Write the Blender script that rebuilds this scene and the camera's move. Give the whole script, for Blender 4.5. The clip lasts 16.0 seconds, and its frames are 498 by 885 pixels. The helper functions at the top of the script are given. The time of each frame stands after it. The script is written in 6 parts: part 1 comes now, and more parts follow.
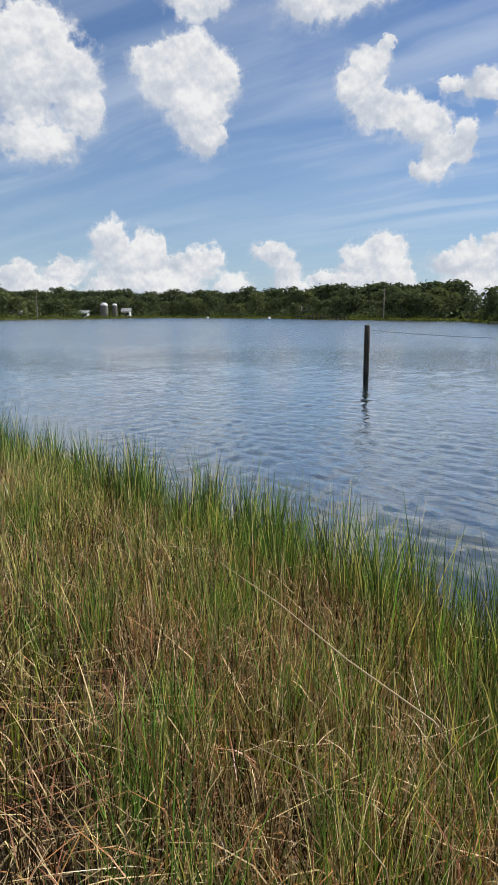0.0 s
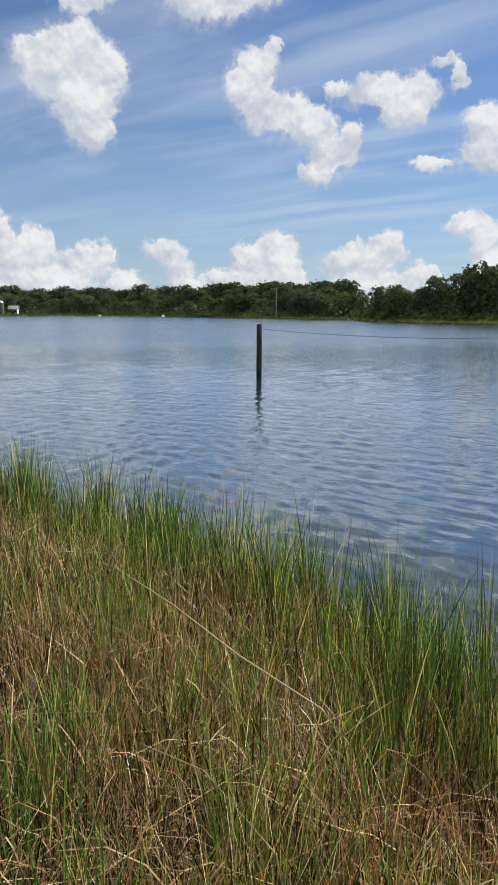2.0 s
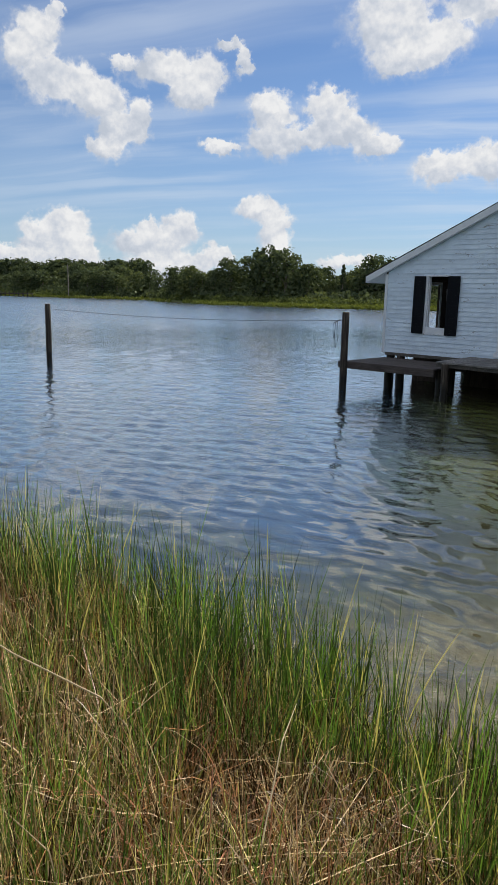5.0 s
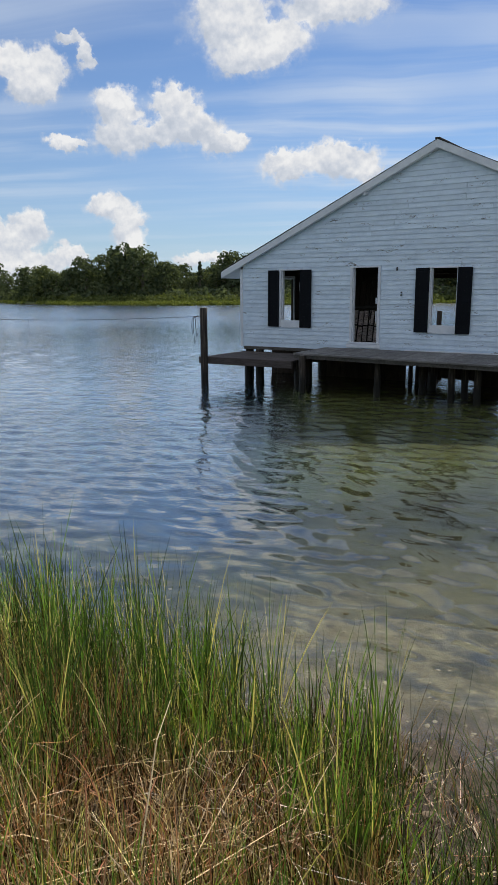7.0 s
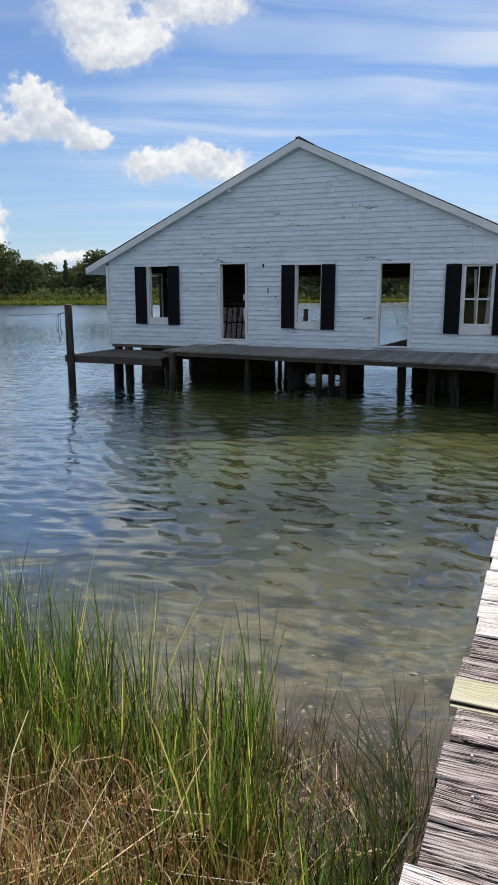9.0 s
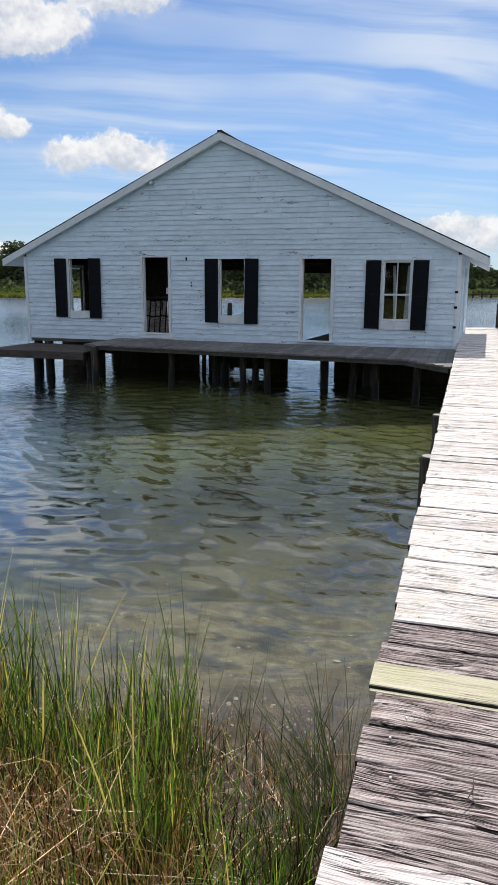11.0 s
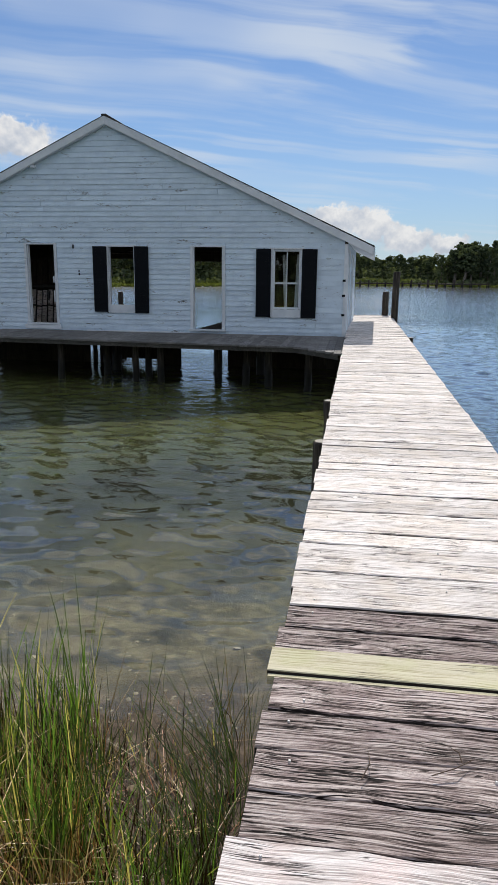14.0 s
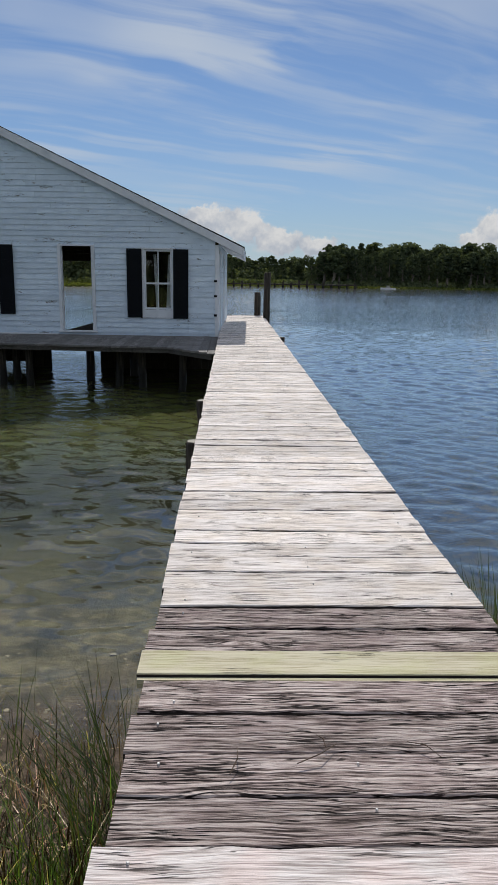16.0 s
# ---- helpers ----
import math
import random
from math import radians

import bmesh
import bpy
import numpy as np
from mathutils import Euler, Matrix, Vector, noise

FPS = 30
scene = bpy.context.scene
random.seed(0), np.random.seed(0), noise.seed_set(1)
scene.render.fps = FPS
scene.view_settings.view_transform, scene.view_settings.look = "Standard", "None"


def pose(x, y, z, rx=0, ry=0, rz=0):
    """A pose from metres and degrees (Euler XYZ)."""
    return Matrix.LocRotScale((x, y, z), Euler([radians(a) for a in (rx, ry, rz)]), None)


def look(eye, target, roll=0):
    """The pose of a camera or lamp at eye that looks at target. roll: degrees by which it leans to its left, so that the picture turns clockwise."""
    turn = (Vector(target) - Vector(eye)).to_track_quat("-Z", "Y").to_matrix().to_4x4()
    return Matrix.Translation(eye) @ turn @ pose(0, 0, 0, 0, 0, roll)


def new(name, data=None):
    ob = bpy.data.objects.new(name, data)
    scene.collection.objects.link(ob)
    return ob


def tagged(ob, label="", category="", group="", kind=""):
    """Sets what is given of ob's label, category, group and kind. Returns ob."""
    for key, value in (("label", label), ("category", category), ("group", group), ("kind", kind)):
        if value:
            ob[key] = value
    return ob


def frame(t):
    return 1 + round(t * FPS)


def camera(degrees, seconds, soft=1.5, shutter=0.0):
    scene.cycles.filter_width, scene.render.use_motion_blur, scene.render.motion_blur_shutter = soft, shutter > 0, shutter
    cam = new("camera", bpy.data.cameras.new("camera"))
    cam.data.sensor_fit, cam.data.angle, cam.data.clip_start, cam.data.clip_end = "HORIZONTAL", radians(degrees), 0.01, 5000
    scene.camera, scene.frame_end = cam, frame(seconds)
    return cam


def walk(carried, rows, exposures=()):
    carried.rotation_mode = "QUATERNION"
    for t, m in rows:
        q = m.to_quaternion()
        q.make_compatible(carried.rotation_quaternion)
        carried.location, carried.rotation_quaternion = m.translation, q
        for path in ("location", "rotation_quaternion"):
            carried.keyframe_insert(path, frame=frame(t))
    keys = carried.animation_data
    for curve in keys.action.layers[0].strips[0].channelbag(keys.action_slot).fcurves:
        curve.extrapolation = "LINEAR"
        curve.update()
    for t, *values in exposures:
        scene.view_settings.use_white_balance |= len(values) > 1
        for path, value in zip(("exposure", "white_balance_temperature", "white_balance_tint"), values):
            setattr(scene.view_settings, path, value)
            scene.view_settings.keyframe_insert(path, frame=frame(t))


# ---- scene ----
cam = camera(38.11, 16.0, 0.6)
# seconds, x, y, z, heading, tilt, lean
PATH = [
    (0.0, -0.268, -0.376, 2.657, 67.88, -10.41, 0.17),
    (0.5, -0.244, -0.374, 2.668, 65.61, -10.35, 0.09),
    (1.0, -0.230, -0.371, 2.672, 63.83, -10.32, -0.12),
    (1.5, -0.227, -0.363, 2.673, 61.53, -10.35, -0.12),
    (2.0, -0.212, -0.355, 2.679, 59.59, -10.55, -0.10),
    (2.5, -0.195, -0.352, 2.689, 57.65, -10.86, -0.19),
    (3.0, -0.186, -0.347, 2.691, 56.26, -11.07, 0.18),
    (3.5, -0.176, -0.340, 2.695, 53.66, -11.26, 0.37),
    (4.0, -0.161, -0.327, 2.702, 51.25, -11.65, 0.23),
    (4.5, -0.136, -0.274, 2.712, 47.50, -11.84, -0.58),
    (7.0, -0.086, -0.198, 2.688, 32.75, -12.06, 0.38),
    (7.5, -0.086, -0.144, 2.650, 30.68, -11.97, 1.00),
    (8.0, -0.093, -0.099, 2.615, 28.29, -11.98, 0.94),
    (8.5, -0.100, -0.067, 2.592, 24.81, -12.00, 0.50),
    (9.0, -0.095, -0.056, 2.583, 22.67, -12.08, 0.19),
    (9.5, -0.087, -0.051, 2.580, 20.98, -12.24, 0.02),
    (10.0, -0.082, -0.046, 2.576, 19.24, -12.20, -0.16),
    (12.5, -0.073, -0.036, 2.569, 13.63, -13.05, -0.64),
    (13.0, -0.073, -0.028, 2.567, 12.25, -13.22, -0.63),
    (13.5, -0.069, -0.021, 2.567, 11.04, -13.31, -0.45),
    (14.0, -0.063, -0.001, 2.559, 8.43, -13.26, -0.54),
    (14.5, -0.045, 0.004, 2.559, 5.53, -13.06, -0.81),
    (15.0, -0.041, 0.004, 2.561, 4.01, -12.97, -0.93),
    (15.5, -0.024, 0.002, 2.561, 1.68, -13.01, -0.67),
    (16.0, 0.001, 0.001, 2.561, -1.29, -13.12, -0.91),
]
walk(cam, [(t, pose(x, y, z, 90 + tilt, lean, turn)) for t, x, y, z, turn, tilt, lean in PATH],
     [(0, -0.04), (8, -0.04), (8.5, 0.08), (10, 0.09), (13, 0.04), (13.5, -0.08), (15, -0.18), (16, -0.43)])

# ---- sky and sun ----
SUN_EL = 40.0
world = bpy.data.worlds.new("world")
scene.world = world
world.use_nodes = True


class Net:
    """Short hand for building node trees."""

    def __init__(self, tree):
        self.tree = tree

    def put(self, value, socket):
        if isinstance(value, bpy.types.NodeSocket):
            self.tree.links.new(value, socket)
        elif value is not None:
            if hasattr(socket.default_value, "__len__") and not hasattr(value, "__len__"):
                value = [value] * len(socket.default_value)
            elif hasattr(value, "__len__") and len(socket.default_value) == 4 and len(value) == 3:
                value = (*value, 1)
            socket.default_value = value

    def node(self, kind, *values, operation="", rotation_type="", use_clamp=False):
        n = self.tree.nodes.new("ShaderNode" + kind)
        if operation:
            n.operation = operation
        if rotation_type:
            n.rotation_type = rotation_type
        if use_clamp:
            n.use_clamp = True
        for i, v in enumerate(values):
            if v is not None:
                self.put(v, n.inputs[i])
        return n

    def m(self, op, a, b=None, c=None, clamp=False):
        return self.node("Math", a, b, c, operation=op, use_clamp=clamp).outputs[0]

    def v(self, op, a, b=None, c=None):
        n = self.node("VectorMath", a, b, c, operation=op)
        return n.outputs["Value"] if op in ("LENGTH", "DOT_PRODUCT", "DISTANCE") else n.outputs[0]

    def noise(self, vec, scale, detail=4.0, rough=0.55, out=0, distortion=0.0, normal=True):
        n = self.tree.nodes.new("ShaderNodeTexNoise")
        n.normalize = normal
        self.put(vec, n.inputs["Vector"])
        self.put(scale, n.inputs["Scale"])
        self.put(detail, n.inputs["Detail"])
        self.put(rough, n.inputs["Roughness"])
        self.put(distortion, n.inputs["Distortion"])
        return n.outputs[out]

    def step(self, x, lo, hi, a=0.0, b=1.0):
        n = self.tree.nodes.new("ShaderNodeMapRange")
        n.interpolation_type = "SMOOTHSTEP"
        for i, val in enumerate((x, lo, hi, a, b)):
            self.put(val, n.inputs[i])
        return n.outputs[0]

    def mix(self, f, a, b, mode="MIX"):
        n = self.tree.nodes.new("ShaderNodeMix")
        n.data_type = "RGBA"
        n.blend_type = mode
        self.put(f, n.inputs[0])
        self.put(a, n.inputs[6])
        self.put(b, n.inputs[7])
        return n.outputs[2]

    def ramp(self, x, *stops):
        n = self.tree.nodes.new("ShaderNodeValToRGB")
        self.put(x, n.inputs[0])
        e = n.color_ramp.elements
        while len(e) < len(stops):
            e.new(0.5)
        for el, (p, c) in zip(e, stops):
            el.position = p
            el.color = (*c, 1) if hasattr(c, "__len__") else (c, c, c, 1)
        return n.outputs[0]

    def xyz(self, vec):
        return self.node("SeparateXYZ", vec).outputs

    def vec(self, x, y, z):
        return self.node("CombineXYZ", x, y, z).outputs[0]


# Each heaped cloud is a few lobes: bearing, height, half width, half height, in degrees.
CLOUDS = [
    [(83.2, 18.6, 2.7, 2.0), (81.4, 16.0, 2.95, 2.45), (84.2, 15.4, 2.7, 2.8), (79.9, 13.9, 1.6, 1.65), (83.6, 11.7, 3.55, 1.55), (87.8, 16.8, 4.0, 4.0)],  # tower west
    [(72.4, 17.7, 2.7, 1.7), (74.9, 17.0, 2.0, 1.35), (70.2, 16.4, 2.0, 1.8), (72.1, 14.5, 2.7, 1.85), (73.2, 15.9, 3.4, 2.2), (71.3, 12.5, 2.1, 1.55)],  # heap
    [(71.6, 21.0, 2.45, 1.05), (62.5, 20.9, 3.85, 1.7), (59.3, 21.7, 3.2, 1.3)],  # high bank
    [(59.2, 16.7, 2.0, 1.45), (57.9, 18.1, 0.65, 0.6), (60.2, 15.5, 1.55, 1.35), (58.1, 13.9, 2.45, 1.65), (56.3, 13.5, 1.9, 1.6), (54.8, 12.9, 2.0, 1.55), (53.4, 11.3, 1.8, 1.4), (52.1, 11.6, 0.9, 1.7), (54.7, 9.9, 1.8, 0.85)],  # leaning tower
    [(50.0, 15.2, 3.05, 1.2), (47.4, 14.7, 1.75, 1.6), (48.5, 13.4, 2.0, 1.25), (53.3, 15.6, 1.15, 0.5), (45.4, 16.9, 1.2, 0.45), (44.5, 15.8, 0.7, 1.05)],  # flat heap
    [(42.4, 12.8, 1.95, 1.3), (42.1, 10.8, 2.5, 1.35), (39.7, 11.0, 1.9, 0.95), (38.1, 12.9, 1.85, 1.45), (37.1, 11.4, 2.6, 1.3), (34.6, 10.4, 1.9, 0.95), (46.0, 10.2, 1.7, 0.55)],  # chain
    [(34.0, 18.2, 3.5, 2.2), (31.2, 16.8, 3.2, 1.8), (33.0, 16.0, 3.1, 1.2), (26.6, 18.9, 4.6, 1.2)],  # upper heap
    [(29.8, 8.8, 2.55, 1.25), (26.0, 9.2, 3.1, 1.4), (24.3, 8.6, 1.65, 0.95)],  # low heap
    [(43.2, 5.8, 1.75, 1.0), (42.0, 4.5, 1.35, 1.7)],  # far tower
    [(85.3, 2.5, 1.6, 1.2), (81.8, 2.9, 1.95, 1.05), (78.6, 5.0, 1.55, 1.9), (75.6, 4.4, 1.8, 1.55), (77.0, 3.4, 3.4, 1.6), (72.7, 3.4, 2.2, 1.3), (70.8, 3.6, 1.25, 1.2)],  # horizon west
    [(66.2, 4.2, 1.65, 0.95), (65.1, 3.0, 1.3, 1.75), (61.4, 2.2, 2.6, 0.7), (59.7, 3.6, 1.5, 1.35), (57.8, 4.4, 2.1, 1.4), (57.1, 2.9, 1.9, 1.7)],  # horizon middle
    [(51.5, 3.4, 3.25, 1.2), (49.1, 4.3, 1.6, 1.25), (51.5, 4.6, 0.85, 0.75), (46.3, 2.3, 1.85, 0.85), (36.4, 2.1, 2.5, 0.55)],  # horizon north
    [(76.5, 1.4, 5.5, 1.3), (84.0, 1.2, 3.4, 1.1), (64.6, 1.3, 1.7, 1.5), (57.6, 1.4, 3.4, 1.6), (50.2, 1.4, 4.2, 1.5), (41.6, 2.6, 1.4, 1.6), (69.4, 1.5, 1.8, 1.1)],  # banks behind the western woods
    [(1.8, 3.8, 2.6, 1.05), (-0.8, 3.4, 2.15, 1.2), (-3.4, 2.4, 1.95, 1.2), (-6.4, 2.0, 1.55, 1.0), (-19.2, 3.1, 1.45, 1.6), (-17.8, 2.5, 1.2, 0.65)],  # horizon east
]
nt = world.node_tree
k = Net(nt)
sky = nt.nodes.new("ShaderNodeTexSky")
sky.sky_type = "NISHITA"
sky.sun_disc = False
sky.sun_elevation = radians(SUN_EL)
sky.sun_rotation = radians(0)
sky.dust_density = 0.05
sky.ozone_density = 3.0
sky.air_density = 1.0
ways = nt.nodes.new("ShaderNodeTexCoord").outputs["Generated"]
wx, wy, wz = k.xyz(ways)
bearing = k.m("MULTIPLY", k.m("ARCTAN2", k.m("MULTIPLY", wx, -1), wy), 57.2958)
height = k.m("MULTIPLY", k.m("ARCSINE", wz), 57.2958)
place = k.vec(bearing, height, 0)
coarse = k.v("SUBTRACT", k.noise(ways, 15, 4, 0.55, 1), (0.5, 0.5, 0.5))
bent = k.v("MULTIPLY_ADD", coarse, (1.4, 1.2, 0), place)
fine_bend = k.v("SUBTRACT", k.noise(ways, 70, 3, 0.6, 1), (0.5, 0.5, 0.5))
bent = k.v("MULTIPLY_ADD", fine_bend, (1.7, 1.5, 0), bent)
field = shine = None
for lobes in CLOUDS:
    for a, e, ra, re in lobes:
        q = k.v("MULTIPLY_ADD", bent, (1 / ra, 1 / re, 0), (-a / ra, -e / re, 0))
        d = k.v("LENGTH", q)
        u = k.v("DISTANCE", q, (-0.15, 0.55, 0))
        field = d if field is None else k.node("Math", field, d, 0.22, operation="SMOOTH_MIN").outputs[0]
        shine = u if shine is None else k.m("MINIMUM", shine, u)
billow = k.noise(ways, 36, 7, 0.58)
puff = k.m("SUBTRACT", billow, 0.5)
body = k.m("ADD", k.m("ADD", k.m("SUBTRACT", 1.12, field), k.step(field, 0.92, 0.35, 0.0, 0.85)), k.m("MULTIPLY", puff, 1.5))
# unseen sky: same kind of clouds, thicker behind to brighten the boathouse front
flat = k.v("DIVIDE", k.vec(wx, wy, 0), k.vec(k.m("ADD", k.m("MAXIMUM", wz, 0), 0.10), k.m("ADD", k.m("MAXIMUM", wz, 0), 0.10), 1))
others = k.m("ADD", k.m("MULTIPLY", k.m("SUBTRACT", k.noise(flat, 2.6, 5, 0.55), 0.51), 8.0), k.step(wy, 0.15, -0.35, 0.42, 0.75))
beyond = k.m("MAXIMUM", k.step(height, 22, 27), k.step(k.m("ABSOLUTE", k.m("SUBTRACT", bearing, 33)), 60, 72))
body = k.m("MAXIMUM", body, k.m("SUBTRACT", others, k.m("MULTIPLY", k.m("SUBTRACT", 1, beyond), 9)))
edge = k.m("ADD", 0.34, k.m("MULTIPLY", k.step(shine, 0.6, 1.4), 0.75))
cumulus = k.step(body, -0.10, k.m("ADD", edge, 0.08))
# heaps lit from above, greyer in their undersides
above = k.v("ADD", ways, (0, 0.004, 0.018))
relief = k.m("SUBTRACT", k.noise(ways, 17, 4, 0.55), k.noise(above, 17, 4, 0.55))
detail = k.m("SUBTRACT", k.noise(ways, 75, 4, 0.55), k.noise(k.v("ADD", ways, (0, 0.001, 0.006)), 75, 4, 0.55))
rim = k.m("MULTIPLY", k.step(body, 0.10, 0.85, 1.0, 0.0), 0.24)
top = k.m("ADD", k.m("MULTIPLY", k.step(shine, 1.30, 0.30), 0.62), k.m("ADD", 0.10, k.m("MULTIPLY", beyond, 0.45)))
lit = k.m("ADD", k.m("ADD", k.m("MULTIPLY", relief, 2.3), k.m("MULTIPLY", detail, 1.0)), k.m("ADD", rim, top), clamp=True)
white = k.ramp(lit, (0.0, (0.64, 0.70, 0.80)), (0.38, (0.77, 0.815, 0.895)), (0.72, (0.94, 0.955, 0.985)), (1.0, (1.07, 1.07, 1.07)))
# torn high veils, drawn out along the wind
turned = k.node("VectorRotate", flat, (0, 0, 0), (0, 0, 1), radians(-26), rotation_type="AXIS_ANGLE").outputs[0]
drawn = k.v("MULTIPLY", turned, (0.42, 2.7, 1))
drift = k.v("MULTIPLY_ADD", k.v("SUBTRACT", k.noise(flat, 1.1, 3, 0.5, 1), (0.5, 0.5, 0.5)), (0.9, 0.9, 0), drawn)
streak = k.noise(drift, 1.2, 6, 0.52)
patch = k.step(k.noise(flat, 0.7, 3, 0.5), 0.34, 0.66)
soft = k.step(bearing, 14, 42)
cirrus = k.m("MULTIPLY", k.step(streak, k.m("SUBTRACT", 0.41, k.m("MULTIPLY", soft, 0.08)), k.m("ADD", 0.62, k.m("MULTIPLY", soft, 0.12))), k.m("MULTIPLY", k.step(bearing, 38, 62, 1.0, 0.6), k.m("ADD", k.m("MULTIPLY", patch, 0.78), 0.22)))
cirrus = k.m("MULTIPLY", cirrus, k.m("MULTIPLY", k.step(height, 25, 33, 1.0, 0.35), k.step(height, 3, 13, 0.4, 1.0)))
haze = k.m("MULTIPLY", k.m("POWER", 2.718, k.m("MULTIPLY", k.m("MAXIMUM", height, 0), -0.11)), 0.66)
blue = k.mix(1.0, sky.outputs[0], (0.62, 0.75, 0.95, 1), "MULTIPLY")
tint = k.mix(haze, blue, (4.6, 5.9, 7.4, 1))
veil = k.mix(k.m("MULTIPLY", cirrus, 0.9), tint, (6.7, 7.5, 8.6, 1))
heap = k.mix(k.m("MULTIPLY", cumulus, 0.97), veil, k.mix(1.0, white, (8.3, 8.3, 8.3, 1), "MULTIPLY"))
ground_haze = k.mix(k.step(height, -4, -0.5), (1.2, 1.4, 1.2, 1), heap)
back = nt.nodes["Background"]
nt.links.new(ground_haze, back.inputs[0])
back.inputs[1].default_value = 0.1
sun = new("sun", bpy.data.lights.new("sun", "SUN"))
sun.data.energy = 5.0
sun.data.color = (1.0, 0.955, 0.89)
sun.data.angle = radians(0.53)
sun.matrix_world = look((0, 60 * math.cos(radians(SUN_EL)), 60 * math.sin(radians(SUN_EL))), (0, 0, 0))


# ---- materials ----
def material(name, rough=0.7, spec=0.4):
    m = bpy.data.materials.new(name)
    m.use_nodes = True
    b = m.node_tree.nodes["Principled BSDF"]
    b.inputs["Roughness"].default_value = rough
    b.inputs["Specular IOR Level"].default_value = spec
    return m, Net(m.node_tree), b


def local(n):
    return n.node("TexCoord").outputs["Object"]


def world_at(n):
    return n.node("NewGeometry").outputs["Position"]


def bump(n, b, height, strength=0.4, distance=0.01):
    x = n.tree.nodes.new("ShaderNodeBump")
    x.inputs["Strength"].default_value = strength
    x.inputs["Distance"].default_value = distance
    n.put(height, x.inputs["Height"])
    n.put(x.outputs[0], b.inputs["Normal"])


def wood(name, dark, mid, light, along=0, relief=0.5, rough=0.85, grain=1.0, crack=0.25, hard=1.0):
    """Weathered timber: grain along one axis of the object, cracks, blotches, each piece with its own shade."""
    m, n, b = material(name, rough, 0.2)
    info = n.node("ObjectInfo").outputs["Random"]
    shift = n.vec(n.m("MULTIPLY", info, 37.0), n.m("MULTIPLY", info, 91.0), n.m("MULTIPLY", info, 13.0))
    at = n.v("ADD", local(n), shift)
    s = [170.0 * grain] * 3
    s[along] = 2.2 * grain
    bend = n.v("MULTIPLY_ADD", n.v("SUBTRACT", n.noise(at, 2.6, 3, 0.5, 1), (0.5, 0.5, 0.5)), (0.02, 0.02, 0.02), at)
    fine = n.noise(n.v("MULTIPLY", bend, s), 1.0, 6, 0.6)
    s2 = [420.0 * grain] * 3
    s2[along] = 4.5 * grain
    hair = n.noise(n.v("MULTIPLY", bend, s2), 1.0, 3, 0.5)
    blot = n.noise(at, 3.0, 4, 0.6)
    g = n.m("ADD", n.m("MULTIPLY", fine, 0.62), n.m("MULTIPLY", hair, 0.38))
    col = n.ramp(n.m("ADD", g, n.m("MULTIPLY", n.m("SUBTRACT", blot, 0.5), 0.22)), (0.48 - 0.12 * hard, dark), (0.48, mid), (0.48 + 0.14 * hard, light))
    split = n.step(n.noise(n.v("MULTIPLY", bend, s), 0.62, 3, 0.5), crack, crack + 0.06)
    col = n.mix(split, [c * 0.35 for c in dark], col)
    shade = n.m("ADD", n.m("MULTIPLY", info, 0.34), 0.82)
    col = n.mix(1.0, col, n.node("CombineColor", shade, shade, shade).outputs[0], "MULTIPLY")
    n.put(col, b.inputs["Base Color"])
    bump(n, b, n.m("ADD", n.m("MULTIPLY", g, 0.6), n.m("MULTIPLY", split, 0.4)), relief, 0.012)
    return m


